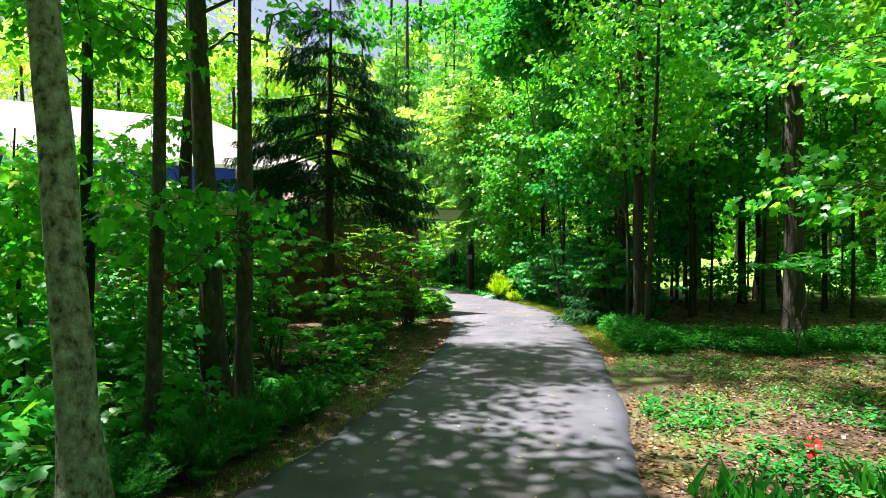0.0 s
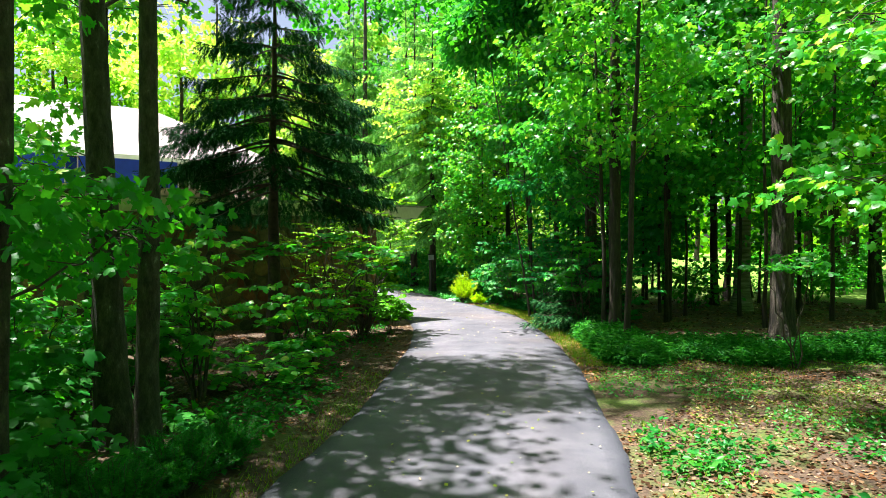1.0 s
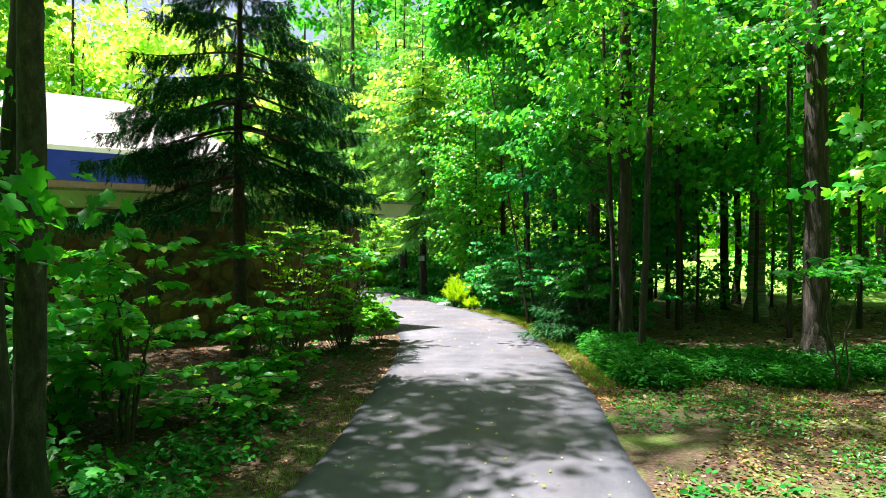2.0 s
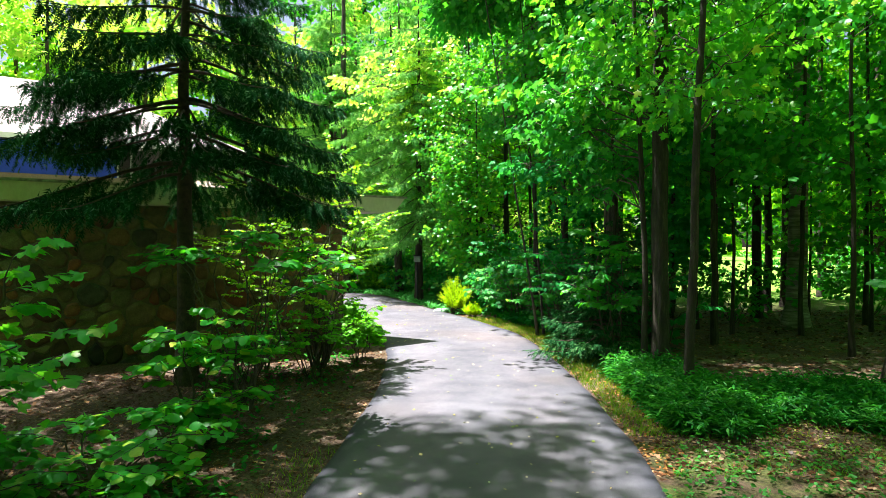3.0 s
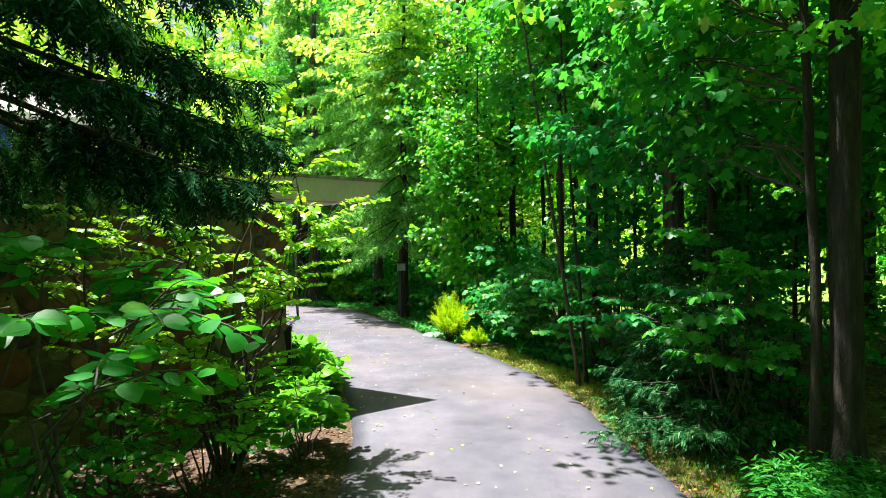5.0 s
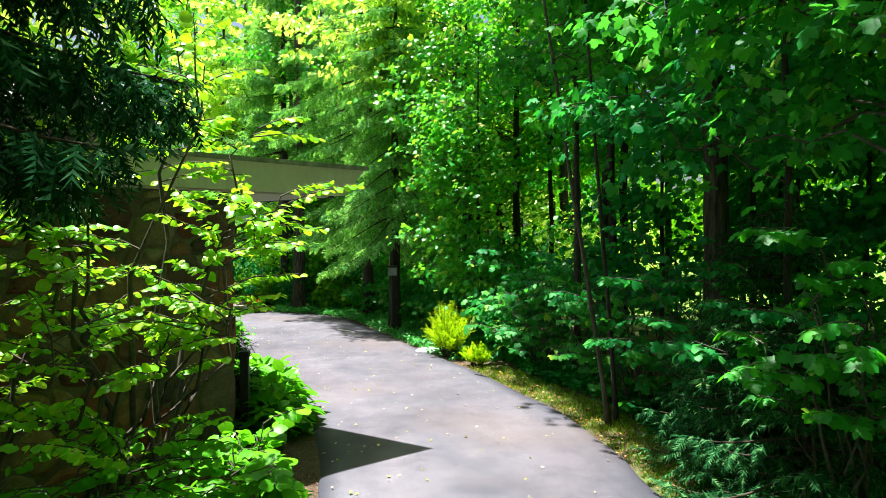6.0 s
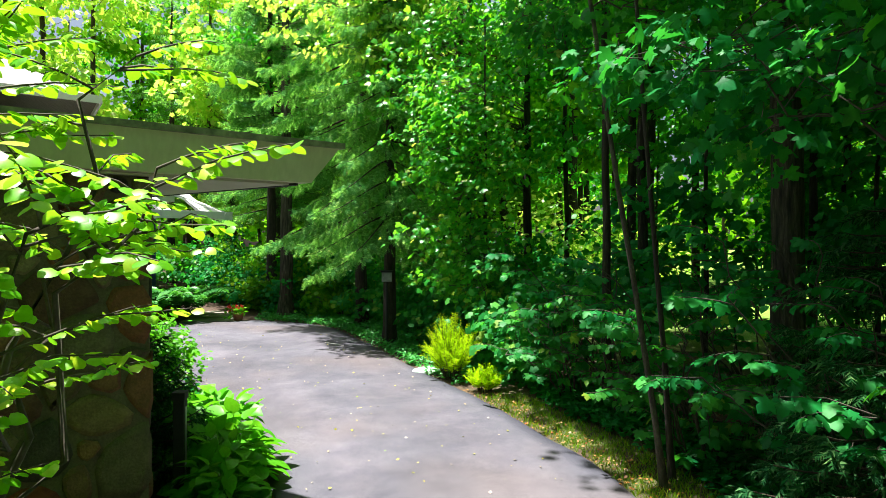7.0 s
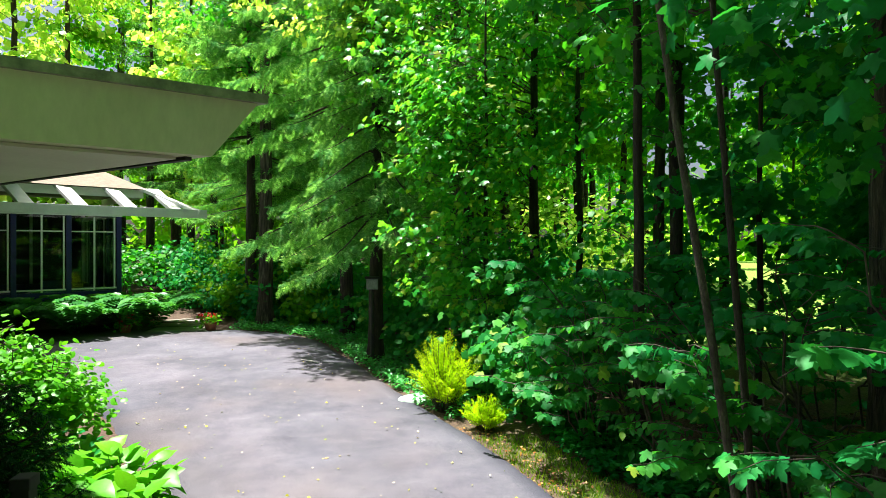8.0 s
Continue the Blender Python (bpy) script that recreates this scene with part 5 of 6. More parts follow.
# ---- shrubs and saplings beside the drive ----
rngs = np.random.default_rng(31)
for n in range(34):
    x, y = rngs.uniform(-6.2, -1.75), rngs.uniform(3.4, 9.6)
    if x > -1.2 - 0.22 * (9 - y):
        x -= 0.9
    h = rngs.uniform(0.35, 1.1) * (1.0 if x < -3.0 else 0.5)
    shrub("maple_sapling", at(x, y), h, 0.55 * h + 0.15, "knee-high maple sapling with broad green leaves", MAPLE_GREEN, MAPLE, 0.13, 4, 3, 8, 200 + n, "maple saplings", 0.24, category="sapling", flat=0.08, tilt=0.3)
for n, (x, y, h, w) in enumerate([(-3.4, 9.3, 1.9, 0.8), (-4.2, 8.3, 1.8, 0.9), (-5.4, 9.8, 1.3, 0.8), (-3.5, 6.4, 1.3, 0.7), (-5.2, 6.2, 1.7, 0.9), (-6.6, 8.0, 1.1, 0.8), (-7.5, 10.0, 1.1, 0.8), (-6.2, 4.6, 1.5, 0.9), (-3.7, 4.5, 1.0, 0.7), (-7.4, 10.6, 2.7, 1.1), (-8.7, 11.4, 2.8, 1.2), (-9.6, 10.0, 2.4, 1.1)]):
    shrub("maple_sapling", at(x, y), h, w, "waist-high leafy maple sapling under the trees", MAPLE_GREEN if n % 2 else BRIGHT_GREEN, MAPLE, 0.16, 8, 4, 13, 260 + n, "maple saplings", 0.36, category="sapling", flat=0.08, tilt=0.28)
arching_shrub("maple_sapling", at(-2.45, 8.75), 2.3, 0.5, "tall leafy maple sapling before the stone wall", BRIGHT_GREEN, MAPLE, 0.125, 8, 7, 12, 300, "maple saplings", reach=0.5, sink=0.4, low=0.3, category="sapling")
arching_shrub("viburnum_shrub", at(-1.5, 10.75), 1.3, 0.6, "layered green shrub with broad leaves in flat tiers", BRIGHT_GREEN, LEAFY, 0.115, 10, 7, 16, 301, reach=0.42, rise=0.0, low=0.5, sink=0.3,
              goals=[(0.3, 0, 1.2), (-0.2, -0.2, 1.15), (-0.5, 0.2, 1.0), (0.4, 0.1, 0.95), (0.05, -0.4, 0.5), (-0.5, -0.5, 0.45), (0.4, -0.3, 0.55), (0.05, 0.3, 1.3), (-0.2, -0.5, 0.4)])
arching_shrub("viburnum_shrub", at(-2.0, 9.6), 0.55, 0.7, "low spreading green shrub over brown litter", BRIGHT_GREEN, LEAFY, 0.12, 9, 5, 13, 302, reach=0.45, rise=0.0)
arching_shrub("witch_hazel", at(-0.85, 14.5), 3.4, 0.7, "open many-stemmed shrub with sunlit yellow-green leaves", LIME_GREEN, ROUND, 0.056, 14, 9, 22, 304, reach=0.6, lean=(0.02, 0.0), stem_r=0.022, low=0.55, rise=0.3, sink=0.45,
              goals=[(0.95, -0.05, 2.45), (0.8, -0.75, 1.8), (0.55, -0.3, 3.2), (0.2, 0.3, 3.5), (-0.4, -0.2, 3.2), (0.85, -0.3, 2.3), (0.75, 0.3, 2.95), (-0.1, -0.6, 2.6), (0.45, -0.7, 1.6), (0.3, -0.75, 1.0), (-0.25, -0.8, 1.25), (0.0, -0.9, 1.7)])
arching_shrub("witch_hazel", at(-1.7, 14.2), 3.3, 0.7, "open shrub with bright leaves against the stone wall", LIME_GREEN, ROUND, 0.056, 9, 9, 20, 305, reach=0.65, stem_r=0.018, low=0.35, rise=0.2, sink=0.4)
arching_shrub("witch_hazel", at(-0.85, 13.75), 1.35, 0.65, "low spreading shrub with rounded green leaves under the wall", HOSTA_GREEN, ROUND, 0.064, 11, 7, 15, 308, reach=0.45, stem_r=0.010, low=0.4, rise=0.1, sink=0.35)
arching_shrub("dogwood_shrub", at(-1.4, 11.9), 2.0, 0.8, "flat-topped shrub spreading one broad tier of large green leaves", MAPLE_GREEN, LEAFY, 0.115, 10, 6, 12, 303, reach=0.45, rise=0.0, low=0.88, sink=0.3, stem_r=0.016,
              goals=[(1.05, -0.5, 1.85), (0.9, 0.2, 1.95), (0.5, -0.6, 1.8), (0.2, 0.4, 2.05), (-0.3, -0.5, 1.9), (-0.8, 0.0, 1.95), (-1.0, 0.5, 1.85), (0.6, 0.7, 1.75), (0.0, -0.1, 2.1), (0.95, -0.9, 1.55), (-0.7, -0.6, 1.6)])
shrub("viburnum_shrub", at(-1.75, 13.2), 1.0, 0.45, "low green shrub before the stone wall", MAPLE_GREEN, LEAFY, 0.09, 8, 5, 10, 307, disc=0.2)
arching_shrub("edge_shrub", at(-0.25, 14.85), 0.95, 0.4, "low bright broad-leaved shrub at the drive edge", HOSTA_GREEN, ROUND, 0.11, 9, 6, 9, 306, reach=0.3, low=0.3, stem_r=0.008)

DARK_SHRUB = "dense dark green shrub along the drive"
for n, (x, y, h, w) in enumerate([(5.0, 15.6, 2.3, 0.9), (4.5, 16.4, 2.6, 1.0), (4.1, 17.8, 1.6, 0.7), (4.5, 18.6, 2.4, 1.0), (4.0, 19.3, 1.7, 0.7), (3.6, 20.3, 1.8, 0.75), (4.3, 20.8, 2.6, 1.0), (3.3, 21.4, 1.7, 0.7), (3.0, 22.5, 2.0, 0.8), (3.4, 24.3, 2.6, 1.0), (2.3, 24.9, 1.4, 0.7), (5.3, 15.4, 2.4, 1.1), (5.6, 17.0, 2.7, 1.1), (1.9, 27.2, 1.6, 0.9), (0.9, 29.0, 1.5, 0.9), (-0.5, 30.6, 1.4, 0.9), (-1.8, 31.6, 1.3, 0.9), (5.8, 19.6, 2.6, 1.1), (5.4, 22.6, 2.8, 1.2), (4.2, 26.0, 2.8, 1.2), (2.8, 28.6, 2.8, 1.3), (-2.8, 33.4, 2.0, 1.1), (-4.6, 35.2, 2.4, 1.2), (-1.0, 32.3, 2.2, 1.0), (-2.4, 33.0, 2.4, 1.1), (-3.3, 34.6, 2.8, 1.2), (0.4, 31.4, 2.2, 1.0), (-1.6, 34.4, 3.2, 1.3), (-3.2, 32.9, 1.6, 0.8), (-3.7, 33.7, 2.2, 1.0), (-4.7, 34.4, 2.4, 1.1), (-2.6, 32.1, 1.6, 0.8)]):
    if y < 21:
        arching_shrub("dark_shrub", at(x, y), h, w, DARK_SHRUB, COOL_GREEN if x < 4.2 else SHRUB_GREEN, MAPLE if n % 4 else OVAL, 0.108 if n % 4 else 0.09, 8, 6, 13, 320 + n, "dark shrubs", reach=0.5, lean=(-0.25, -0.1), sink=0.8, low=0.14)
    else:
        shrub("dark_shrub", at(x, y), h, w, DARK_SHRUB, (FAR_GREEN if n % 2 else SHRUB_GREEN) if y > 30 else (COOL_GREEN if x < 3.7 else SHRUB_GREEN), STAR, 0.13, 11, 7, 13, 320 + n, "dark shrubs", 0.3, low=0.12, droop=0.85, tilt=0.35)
arching_shrub("maple_sapling", at(6.1, 10.3), 1.7, 0.7, "thin maple sapling holding one flat tier of leaves", MAPLE_GREEN, MAPLE, 0.12, 4, 5, 12, 380, "maple saplings", reach=0.5, sink=0.2, low=0.85, category="sapling", goals=[(-0.55, 0, 1.6), (0.5, 0.1, 1.55), (0.1, -0.3, 1.65), (0.0, 0.3, 1.75)])
arching_shrub("maple_sapling", at(3.95, 14.35), 2.3, 0.5, "leafy sapling at the drive edge", MAPLE_GREEN, MAPLE, 0.11, 9, 6, 13, 382, "maple saplings", reach=0.45, lean=(-0.05, 0.0), sink=0.7, low=0.62, category="sapling")


def plume_shrub(name, base, height, spread, fronds, label, seed, leaf=GOLDEN_GREEN, group=""):
    """Feathery shrub: many upright arching fronds with tiny leaflets in two rows."""
    rng = np.random.default_rng(seed)
    root = thing(name, pose(*base), label, "shrub", group)
    wood, pos, along, size = [], [], [], []
    for q in range(fronds):
        a, lean = q * 2.4 + rng.normal(0, 0.2), rng.uniform(0.05, 1.0)
        tip = np.array([np.cos(a) * spread * lean, np.sin(a) * spread * lean, height * rng.uniform(0.62, 1.05) * (1.0 - 0.42 * lean ** 2)])
        p = bend((np.cos(a) * 0.08, np.sin(a) * 0.08, -0.02), tip, 0.10 * height, rng, 7, 0.012)
        wood.append(tube(p, np.linspace(0.006, 0.002, 7), 3))
        u = np.linspace(0.25, 1.0, 15)
        c = np.stack([np.interp(u, np.linspace(0, 1, 7), p[:, k]) for k in range(3)], 1)
        way = unit(tip + np.array([0, 0, 0.2]))
        b = rng.uniform(0, 2 * np.pi)
        lat = np.array([np.cos(b), np.sin(b), 0.0])
        for side in (-1, 1):
            pos.append(c)
            along.append(lat * side + way * 0.9 + rng.normal(0, 0.2, c.shape))
            size.append(0.13 * (1.12 - u) * rng.uniform(0.7, 1.2, 15) + 0.025)
    tagged(part("stemwork", mesh("stemwork", wood, TWIG, True), TWIG, root), kind="stuff")
    pos, along, size = np.concatenate(pos), np.concatenate(along), np.concatenate(size)
    part("foliage", mesh("foliage", [leaves(pos, along, np.array([0, 0, 1.0]) + rng.normal(0, 0.5, pos.shape), size, needle_twig(4, 0.3, 0.06))], leaf), leaf, root)


for n, (x, y, h) in enumerate([(-2.35, 4.2, 0.42), (-2.05, 4.75, 0.5), (-1.85, 5.35, 0.48), (-1.68, 5.95, 0.5), (-1.55, 6.55, 0.42), (-2.3, 5.6, 0.5), (-2.75, 4.6, 0.45)]):
    plume_shrub("low_evergreen", at(x, y), h, 0.5, 60, "dark feathery low evergreen beside the drive", 395 + n, FERN_GREEN, "low evergreens")
plume_shrub("golden_spirea", at(2.1, 21.95), 1.08, 0.58, 95, "feathery yellow-green golden shrub", 390)
plume_shrub("golden_spirea", at(2.5, 21.1), 0.42, 0.34, 40, "small yellow-green feathery shrub beside a larger one", 391)


# ---- bed by the wall corner ----
def hosta(base, seed, scale=1.0):
    rng = np.random.default_rng(seed)
    root = thing("hosta", pose(*base), "clump of glossy bright green hosta leaves", "hosta", "hostas")
    n = 95
    a, e = rng.uniform(0, 2 * np.pi, n), rng.uniform(0.1, 1.35, n)
    d = np.stack([np.cos(a) * np.cos(e), np.sin(a) * np.cos(e), np.sin(e)], 1)
    tips = d * rng.uniform(0.22, 0.42, n)[:, None] * scale * (1, 1, 1.2) + np.array([0, 0, 0.03])
    stalks = [tube(bend((0, 0, 0), t, 0.03, rng, 4, 0.005), (0.006, 0.005, 0.004, 0.003), 4) for t in tips]
    tagged(part("stalkwork", mesh("stalkwork", stalks, HOSTA_GREEN), HOSTA_GREEN, root), kind="stuff")
    along = d * (1, 1, 0.25) - np.array([0, 0, 0.18]) + rng.normal(0, 0.3, d.shape)
    part("foliage", mesh("foliage", [leaves(tips, along, np.array([0, 0, 1.0]) + d * 0.5 + rng.normal(0, 0.32, d.shape), rng.uniform(0.13, 0.21, n) * scale, HOSTA_LEAF)], HOSTA_GREEN, True), HOSTA_GREEN, root)


for n, (x, y, s) in enumerate([(-0.42, 17.3, 0.85), (-0.45, 17.75, 1.05), (-0.55, 18.1, 1.15), (-0.85, 18.35, 1.2), (-0.8, 18.8, 1.15), (-1.15, 18.7, 1.2), (-1.2, 19.15, 1.1)]):
    hosta(at(x, y), 400 + n, s)
conifer("yew_shrub", at(-1.25, 17.95), 1.3, 0.6, 0.1, "rounded dark evergreen yew by the stone corner", SPRUCE_GREEN, seed=410, gap=0.11, radius=0.03, ring=8, sag=0.0, step=0.06, length=0.12)
shrub("euonymus_shrub", at(-1.88, 19.5), 1.55, 0.48, "rounded bright green shrub beside the drive", HOSTA_GREEN, ROUND, 0.06, 30, 12, 17, 411, disc=0.13, flat=0.5, low=0.5)
shrub("euonymus_shrub", at(-1.25, 19.15), 0.75, 0.22, "small dark-leaved shrub beside the drive", SHRUB_GREEN, OVAL, 0.07, 10, 6, 12, 412, disc=0.13, flat=0.5, low=0.2)
bollard = thing("path_bollard", pose(*at(-0.77, 17.5)), "short black square path post in the bed", "bollard")
part("post", boxes((-0.045, -0.045, -0.1, 0.045, 0.045, 0.86), bevel=0.006), BLACK_METAL, bollard)
part("cap", boxes((-0.055, -0.055, 0.86, 0.055, 0.055, 0.93), bevel=0.01), BLACK_METAL, bollard)
part("side_strip", boxes((0.0455, -0.02, 0.0, 0.0505, 0.02, 0.8)), GREY_METAL, bollard)

# ---- end of the drive ----
splash = thing("edging_stone", pose(1.78, 22.5, 0.0, 0, 0, 12), "flat pale green stone at the drive edge", "stone")
bm = bmesh.new()
bmesh.ops.create_icosphere(bm, subdivisions=2, radius=0.5, matrix=Matrix.Diagonal((0.62, 0.4, 0.16, 1)))
part("slab", bm, GREEN_PLASTIC, splash)
light = thing("garden_light", pose(*at(1.12, 25.38)), "grey post lantern against a dark trunk", "garden light")
part("pole", mesh("pole", [tube([(0, 0, -0.1), (0, 0, 0.8), (0, 0, 1.42)], (0.035, 0.03, 0.03), 8)], BLACK_METAL), BLACK_METAL, light)
part("lantern", boxes((-0.11, -0.11, 1.42, 0.11, 0.11, 1.62), bevel=0.015), GREY_METAL, light)
part("hood", boxes((-0.14, -0.14, 1.62, 0.14, 0.14, 1.66), bevel=0.012), BLACK_METAL, light)
walk_stones = part("pavement", boxes((-4.6, 29.85, -0.1, -3.1, 30.6, 0.03), (-4.7, 30.62, -0.1, -3.4, 31.4, 0.05), (-4.9, 31.42, -0.1, -3.7, 32.4, 0.07), bevel=0.015), FLAG_STONE, None)
tagged(walk_stones, "tan flagstone walk between flower pots", "walkway", kind="structure")


def flower_pot(x, y, seed):
    rng = np.random.default_rng(seed)
    root = thing("flower_pot", pose(*at(x, y)), "terracotta pot of red geraniums beside the drive", "flower pot", "flower pots")
    part("pot", mesh("pot", [tube([(0, 0, 0), (0, 0, 0.02), (0, 0, 0.22), (0, 0, 0.26), (0, 0, 0.24)], (0.08, 0.11, 0.15, 0.165, 0.12), 14)], TERRACOTTA, True), TERRACOTTA, root)
    c = np.array([0, 0, 0.3]) + rng.normal(0, 1, (16, 3)) * (0.13, 0.13, 0.05)
    part("foliage", mesh("foliage", [sprays(rng, c, unit(c - (0, 0, 0.2)), 9, 0.1, 0.09, ROUND, 0.5)], HOSTA_GREEN), HOSTA_GREEN, root)
    c = np.array([0, 0, 0.42]) + rng.normal(0, 1, (6, 3)) * (0.13, 0.13, 0.04)
    part("blossom", mesh("blossom", [sprays(rng, c, unit(c), 14, 0.05, 0.045, ROUND, 0.9)], PETAL_RED), PETAL_RED, root)


flower_pot(-5.05, 29.75, 1)
flower_pot(-3.05, 30.0, 2)
red = thing("red_flower", pose(*at(2.95, 4.75)), "single red flower in the leaf litter", "flower")
rr = np.random.default_rng(3)
part("stem", mesh("stem", [tube([(0, 0, -0.02), (0.01, 0, 0.12), (0, 0.01, 0.24)], (0.006, 0.005, 0.004), 5)], GRASS_GREEN), GRASS_GREEN, red)
c = np.array([(0, 0.01, 0.25)])
part("blossom", mesh("blossom", [sprays(rr, c, unit(c), 12, 0.04, 0.06, ROUND, 0.8)], PETAL_RED), PETAL_RED, red)


def fern(x, y, seed, h=0.6):
    rng = np.random.default_rng(seed)
    root = thing("fern", pose(*at(x, y)), "arching green fern in the bed by the sunroom", "fern", "ferns")
    pos, along = [], []
    for q in range(13):
        a = q * 2.4 + rng.normal(0, 0.2)
        u = np.linspace(0.1, 1, 16)
        ln = h * rng.uniform(0.8, 1.2)
        p = np.stack([np.cos(a) * ln * u, np.sin(a) * ln * u, ln * (1.9 * u - 1.25 * u * u)], 1)
        for s in (-1, 1):
            pos.append(p)
            along.append(np.stack([-np.sin(a) * s + 0.4 * np.cos(a) + 0 * u, np.cos(a) * s + 0.4 * np.sin(a) + 0 * u, -0.2 + 0 * u], 1))
    pos, along = np.concatenate(pos), np.concatenate(along)
    size = h * 0.30 * np.tile(np.sin(np.linspace(0.35, 2.95, 16)), 26)
    part("fronds", mesh("fronds", [leaves(pos, along, np.array([0, 0, 1.0]) + rng.normal(0, 0.15, pos.shape), size, OVAL)], BED_GREEN), BED_GREEN, root)


for n, (x, y) in enumerate([(-4.75, 30.6), (-5.4, 30.2), (-5.9, 30.9), (-6.5, 29.9), (-7.0, 30.5), (-7.5, 29.6), (-6.2, 29.5), (-5.2, 31.2), (-8.0, 29.0), (-8.6, 29.4)]):
    fern(x + 0.2, y - 0.3, 420 + n, 1.15)
seat = thing("lounge_chair", SUN_ROOM @ pose(-3.2, 2.6, 0.28, 0, 0, 160), "blue cushioned chair inside the glazed sunroom", "chair")
part("seat", boxes((-0.3, -0.3, 0.3, 0.3, 0.3, 0.44), bevel=0.03), FABRIC_BLUE, seat)
part("backrest", boxes((-0.3, 0.27, 0.45, 0.3, 0.38, 0.95), bevel=0.03), FABRIC_BLUE, seat)
for lx in (-0.26, 0.26):
    for ly in (-0.26, 0.3):
        part("leg", boxes((lx - 0.02, ly - 0.02, 0, lx + 0.02, ly + 0.02, 0.3)), BLACK_METAL, seat)


# ---- ground cover, grass and litter ----
def scatter(n, rng, x0, x1, y0, y1, keep):
    x, y = rng.uniform(x0, x1, n), rng.uniform(y0, y1, n)
    ok = keep(x, y) & ~inside(x, y, PAVED)
    x, y = x[ok], y[ok]
    return np.stack([x, y, ground_height(x, y)], 1)


def herbs(name, label, pts, rng, h, leaf, shape, size, per):
    """Low leafy plants, each a tuft of small leaves at different heights."""
    n = len(pts)
    p = np.repeat(pts, per, 0)
    hh = rng.uniform(0.15, 1.0, n * per) * np.repeat(h * rng.uniform(0.5, 1.2, n), per)
    a = rng.uniform(0, 2 * np.pi, n * per)
    p = p + np.stack([np.cos(a) * 0.05, np.sin(a) * 0.05, hh], 1)
    along = np.stack([np.cos(a), np.sin(a), rng.normal(0.1, 0.4, n * per)], 1)
    me = mesh(name, [leaves(p, along, np.array([0, 0, 1.0]) + rng.normal(0, 0.4, p.shape), size * rng.uniform(0.6, 1.25, n * per), shape)], leaf)
    return tagged(new(name, me), label, name.replace("_", " "), kind="stuff")


def grass(name, label, pts, rng, h, leaf=GRASS_GREEN, width=0.006):
    n = len(pts)
    a, lean = rng.uniform(0, 2 * np.pi, n), rng.uniform(0.1, 0.8, n)
    d = np.stack([np.cos(a) * lean, np.sin(a) * lean, np.ones(n)], 1)
    blade = (np.array([(-1, 0, 0), (1, 0, 0), (0.7, 0.55, 0.05), (-0.7, 0.55, 0.05), (0, 1, 0.2)]) * (width / 0.1, 1, 1), np.array([(0, 1, 2), (0, 2, 3), (3, 2, 4)]))
    me = mesh(name, [leaves(pts - np.array([0, 0, 0.01]), d, np.stack([-np.sin(a), np.cos(a), 0 * a + 0.2], 1), h * rng.uniform(0.4, 1.3, n), blade)], leaf)
    return tagged(new(name, me), label, "grass", kind="stuff")


rg = np.random.default_rng(12)
near_right = lambda lo, hi: (lambda x, y: (lambda d: (d > lo) & (d < hi))(far_from(x, y, RIGHT_LINE)))
near_left = lambda lo, hi: (lambda x, y: (lambda d: (d > lo) & (d < hi))(far_from(x, y, LEFT_LINE)))
herbs("weed_patch", "band of leafy green weeds under the trees", scatter(5200, rg, 3.3, 11, 9.8, 12.6, lambda x, y: (y > 10.6 - 0.06 * (x - 3.3) + 0.25 * np.sin(x * 3)) & (y < 12.2) & (far_from(x, y, RIGHT_LINE) > 0.45)), rg, 0.26, FERN_GREEN, LANCE, 0.095, 11)
herbs("weed_patch", "leafy green weeds at the edge of the drive", scatter(1500, rg, 3.2, 4.6, 10.6, 13.4, lambda x, y: (far_from(x, y, RIGHT_LINE) > 0.5) & (far_from(x, y, RIGHT_LINE) < 1.4)), rg, 0.34, FERN_GREEN, LANCE, 0.095, 15)
herbs("weed_patch", "low broad-leaved weeds in the leaf litter", scatter(560, rg, 1.9, 5.2, 3.2, 7.2, lambda x, y: (wave(x * 3, y * 3) > 0.1) & (far_from(x, y, RIGHT_LINE) > 0.25)), rg, 0.15, FERN_GREEN, OVAL, 0.07, 9)
herbs("weed_patch", "thin weeds over brown leaf litter", scatter(1700, rg, 2.2, 9, 4.6, 10.6, lambda x, y: wave(x * 2, y * 2 + 1) > 0.05), rg, 0.08, BED_GREEN, OVAL, 0.05, 6)
herbs("weed_patch", "dark ferny plants under the left-hand trees", scatter(900, rg, -3.4, -0.9, 3.6, 9.5, lambda x, y: (far_from(x, y, LEFT_LINE) > 0.55) & (far_from(x, y, LEFT_LINE) < 1.5)), rg, 0.2, FERN_GREEN, OVAL, 0.08, 8)
herbs("ground_cover", "low pale green ground cover along the drive edge", scatter(7000, rg, -2.6, 3.2, 21.5, 31.5, near_right(0.12, 1.5)), rg, 0.16, GROUND_GREEN, OVAL, 0.07, 7)
herbs("ground_cover", "leafy ground cover under the dark shrubs", scatter(2400, rg, 3.2, 5.5, 14.5, 21.5, near_right(0.75, 1.8)), rg, 0.2, SHRUB_GREEN, OVAL, 0.09, 7)
herbs("ground_cover", "low leaves between the wall and the drive", scatter(300, rg, -2.6, 0.2, 9.5, 15.8, near_left(0.4, 2.4)), rg, 0.1, FERN_GREEN, OVAL, 0.07, 5)
grass("grass", "short yellow-green grass strip along the drive", scatter(44000, rg, 1.9, 4.2, 10.6, 20.8, near_right(0.08, 0.75)), rg, 0.075)
grass("grass", "thin grass on the left verge of the drive", scatter(15000, rg, -2.8, 0.2, 2.8, 10.5, near_left(0.03, 0.42)), rg, 0.06)
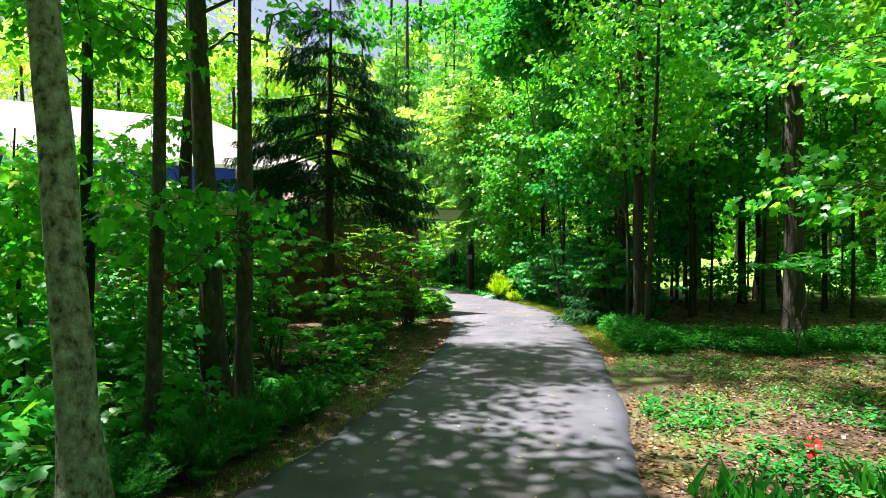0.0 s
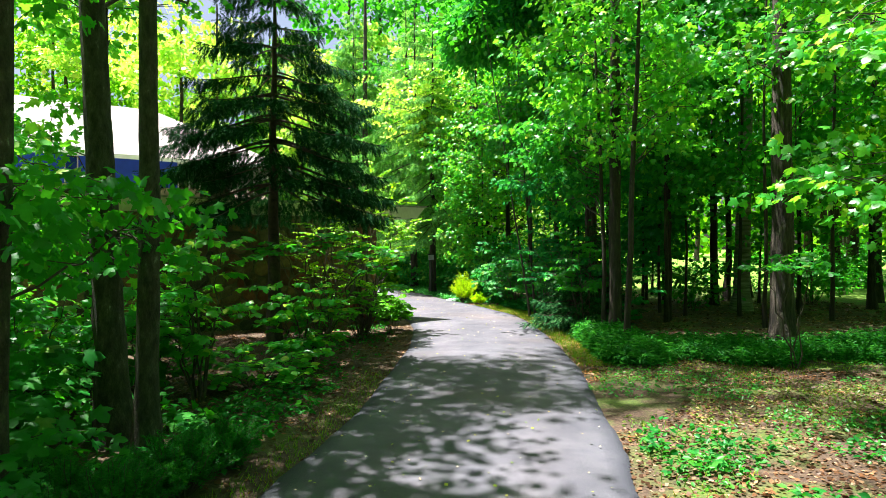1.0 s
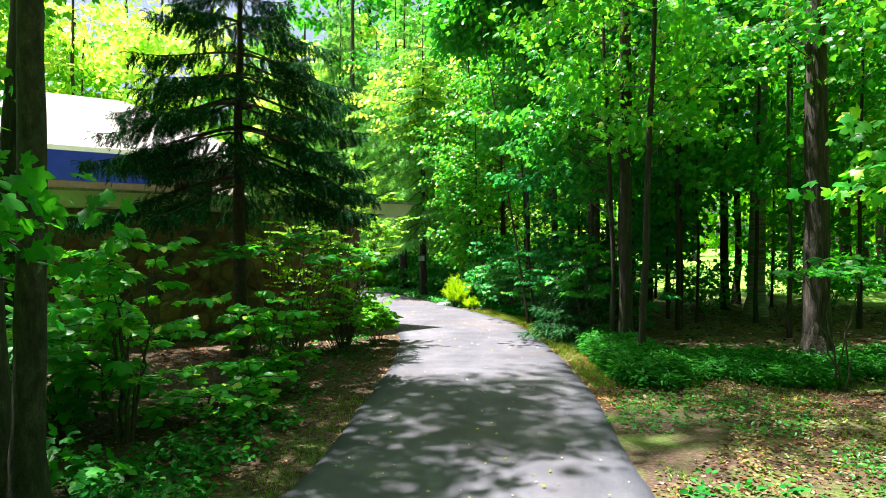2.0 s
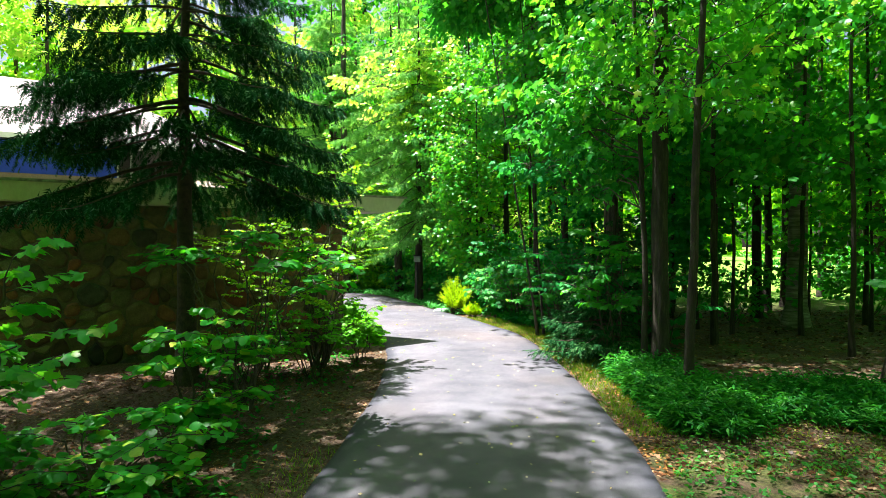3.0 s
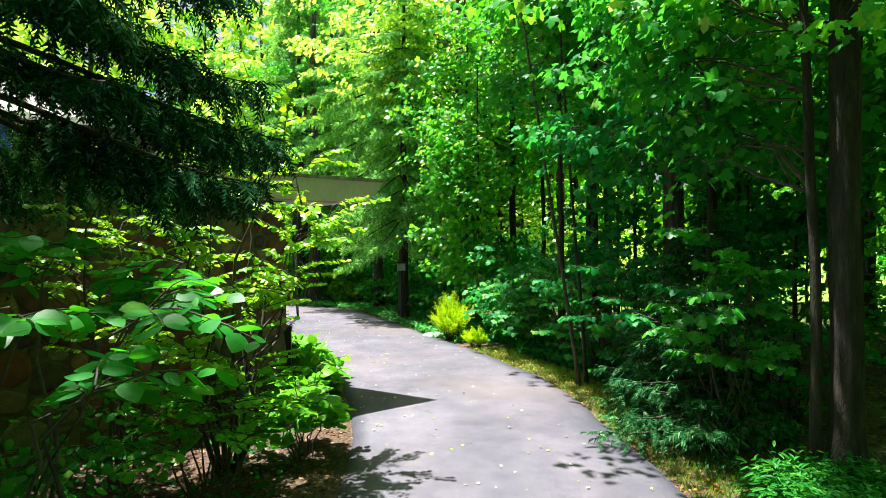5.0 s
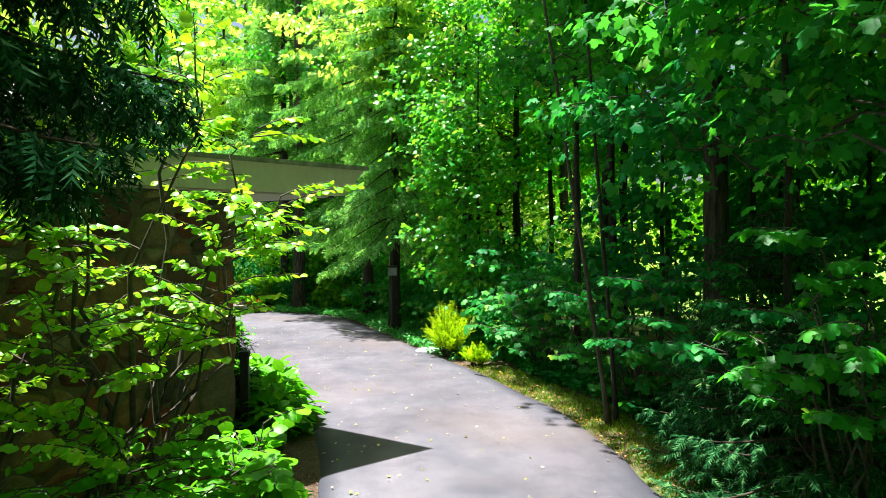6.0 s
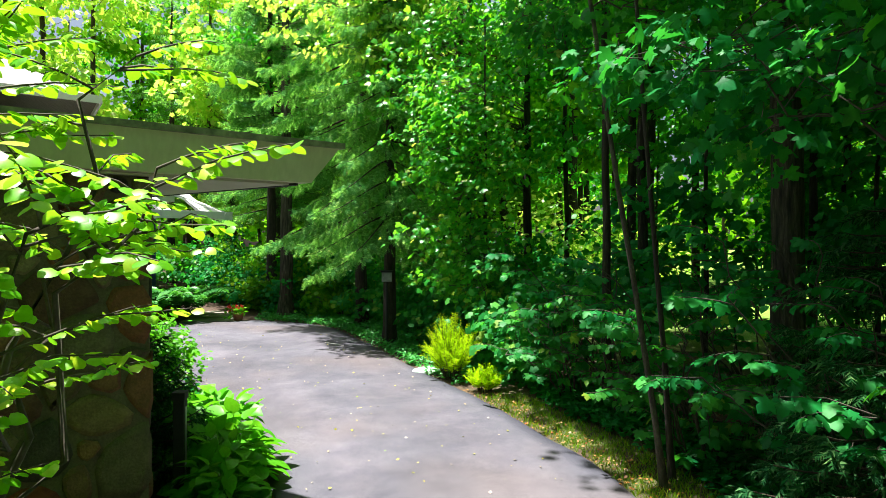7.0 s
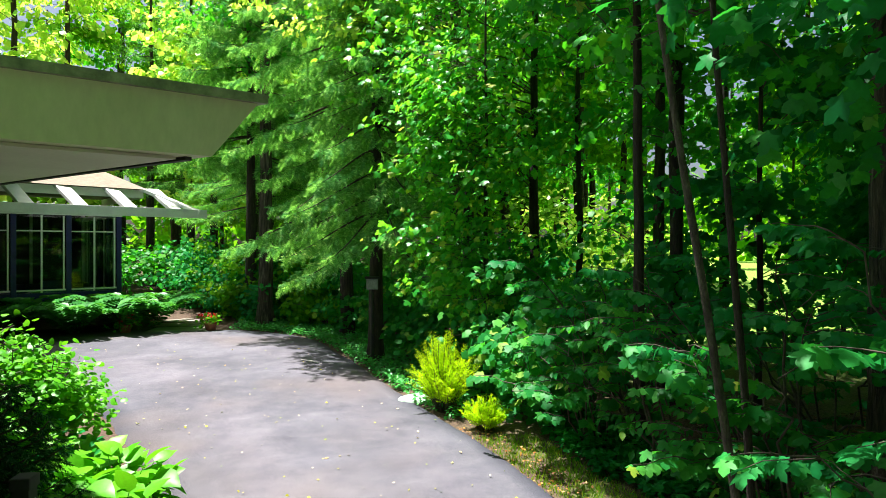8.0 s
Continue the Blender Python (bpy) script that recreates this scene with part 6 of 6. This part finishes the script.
grass("grass", "tuft of broad dark grass blades in the litter", scatter(1500, rg, 1.75, 3.6, 3.0, 4.5, lambda x, y: (far_from(x, y, RIGHT_LINE) > 0.3) & (wave(x * 4, y * 4) > -0.1)), rg, 0.24, FERN_GREEN, 0.011)
herbs("moss", "low yellow-green moss and clover on the ground", scatter(3000, rg, 2.1, 10, 4.8, 10.8, lambda x, y: (wave(x * 1.4 + 2, y * 1.8) > -0.15) & (far_from(x, y, RIGHT_LINE) > 0.2)), rg, 0.03, MOSS_GREEN, OVAL, 0.04, 5)
grass("grass", "sparse grass blades among fallen leaves", scatter(9000, rg, 1.6, 10, 4, 11.5, lambda x, y: (wave(x * 1.7, y * 1.9) > -0.1) & (far_from(x, y, RIGHT_LINE) > 0.2)), rg, 0.07)


def litter(name, label, pts, rng, size, mat, curl=0.35, lift=0.006, shape=KITE):
    n = len(pts)
    a = rng.uniform(0, 2 * np.pi, n)
    along = np.stack([np.cos(a), np.sin(a), rng.normal(0, curl * 0.5, n)], 1)
    me = mesh(name, [leaves(pts + np.array([0, 0, lift]) + np.abs(rng.normal(0, 0.006, (n, 1))) * np.array([0, 0, 1]), along, np.array([0, 0, 1.0]) + rng.normal(0, curl, (n, 3)), size * rng.uniform(0.5, 1.3, n), shape)], mat)
    return tagged(new(name, me), label, "leaf litter", kind="stuff")


litter("leaf_litter", "brown and tan fallen leaves on the ground", scatter(44000, rg, 1.5, 11, 2.5, 12.5, lambda x, y: wave(x * 1.3, y * 1.4) < 0.5), rg, 0.05, LITTER)
litter("leaf_litter", "fine brown needle and leaf litter before the stone wall", scatter(22000, rg, -4.2, 0.4, 7.5, 16.2, near_left(0.02, 4.0)), rg, 0.036, LITTER, shape=LANCE)
litter("leaf_litter", "brown fallen leaves under the left trees", scatter(9000, rg, -7, 0.3, 2.5, 16, lambda x, y: y < 16), rg, 0.06, LITTER)
litter("leaf_litter", "rust-brown leaves caught in the grass verge", scatter(6500, rg, 1.9, 4.2, 9.5, 21.2, near_right(0.03, 0.45)), rg, 0.035, RUST_LITTER, lift=0.03)
litter("leaf_litter", "fallen leaves under the birch", scatter(9000, rg, 5, 14, 12, 21, lambda x, y: y > 12), rg, 0.08, LITTER)
s = rg.uniform(0, 1, 800)
row = (s * 239 * 0.86 + 28).astype(int).clip(0, 239)
w = rg.uniform(0.02, 0.98, 800)
pts = LEFT_LINE[row] + (RIGHT_LINE - LEFT_LINE)[row] * w[:, None] + rg.normal(0, 0.05, (800, 2))
litter("dropped_leaves", "small yellow and tan leaves dropped on asphalt", np.stack([pts[:, 0], pts[:, 1], np.full(800, 0.03)], 1), rg, 0.034, DROPPED, 0.3, 0.004)

# stick laid where a thin pale streak crosses the asphalt
twig = thing("fallen_twig", pose(0.0, 25.3, 0.035), "thin pale streak on the asphalt", "twig")
part("stick", mesh("stick", [tube([(-0.22, 0.25, 0), (0, 0.04, 0.008), (0.2, -0.2, 0.0)], (0.012, 0.014, 0.008), 6)], PALE_STONE), PALE_STONE, twig)

# ---- stones of the wing's wall: rounded fieldstones in mortar ----
def cells(x0, x1, z0, z1, gap, rng):
    """Stones of uneven size packed into a rectangle: each keeps the ground nearer to it than to its neighbours."""
    seeds = []
    for k in range(int(14 * (x1 - x0) * (z1 - z0) / gap ** 2)):
        p = np.array([rng.uniform(x0, x1), rng.uniform(z0, z1), gap * rng.choice([0.55, 0.8, 1.0, 1.2])])
        if all((p[0] - q[0]) ** 2 + ((p[1] - q[1]) * 1.15) ** 2 > (0.5 * (p[2] + q[2])) ** 2 for q in seeds):
            seeds.append(p)
    for p in seeds:
        poly = [np.array(c) for c in ((x0, z0), (x1, z0), (x1, z1), (x0, z1))]
        for q in seeds:
            away = q[:2] - p[:2]
            far = np.hypot(*away)
            if q is p or far > 3 * gap:
                continue
            limit = far * np.clip(0.5 + 0.5 * (p[2] ** 2 - q[2] ** 2) / far ** 2 * 0.5, 0.25, 0.75)
            side = [limit - (c - p[:2]) @ away / far for c in poly]
            kept = []
            for a, b, u, v in zip(poly, poly[1:] + poly[:1], side, side[1:] + side[:1]):
                if u >= 0:
                    kept.append(a)
                if u * v < 0:
                    kept.append(a + (b - a) * u / (u - v))
            poly = kept
        if len(poly) > 2:
            poly = np.array(poly)
            yield poly.mean(0), poly


def rubble(x0, x1, place, seed):
    rng = np.random.default_rng(seed)
    for p, poly in cells(x0, x1, -0.1, 2.62, 0.29, rng):
        rel = poly - p
        if np.abs(rel).max() < 0.05:
            continue
        ln = np.linalg.norm(rel, axis=1, keepdims=True)
        rel = rel * np.maximum(0.4, 1 - 0.016 / np.maximum(ln, 0.03))
        rel = np.concatenate([[0.74 * a + 0.26 * b, 0.26 * a + 0.74 * b] for a, b in zip(rel, np.roll(rel, -1, 0))]) + rng.normal(0, 0.004, (2 * len(rel), 2))
        n, d = len(rel), rng.uniform(0.015, 0.045)
        ring = [np.stack([rel[:, 0] * k, np.full(n, y), rel[:, 1] * k], 1) for k, y in ((1.0, 0.03), (0.97, -d * 0.55), (0.72, -d))]
        v = np.vstack(ring + [[(0, -d * 1.1, 0)]])
        i, j = np.arange(n), (np.arange(n) + 1) % n
        quads = np.concatenate([np.stack([i, j, j + n, i + n], 1), np.stack([i + n, j + n, j + 2 * n, i + 2 * n], 1)])
        rock = (STONE, STONE, STONE, STONE, RED_STONE, DARK_STONE)[int(rng.integers(6))]
        me = mesh("stone", [(v, quads), (v[2 * n:], np.stack([i, j, np.full(n, n)], 1))], rock, True)
        part("stone", me, rock, wall).matrix_basis = place(p[0], p[1])


rubble(-7.4, -0.02, lambda x, z: pose(x, 0.06, z), 44)
rubble(0.1, 1.7, lambda x, z: pose(-0.05, x, z, 0, 0, 90), 45)
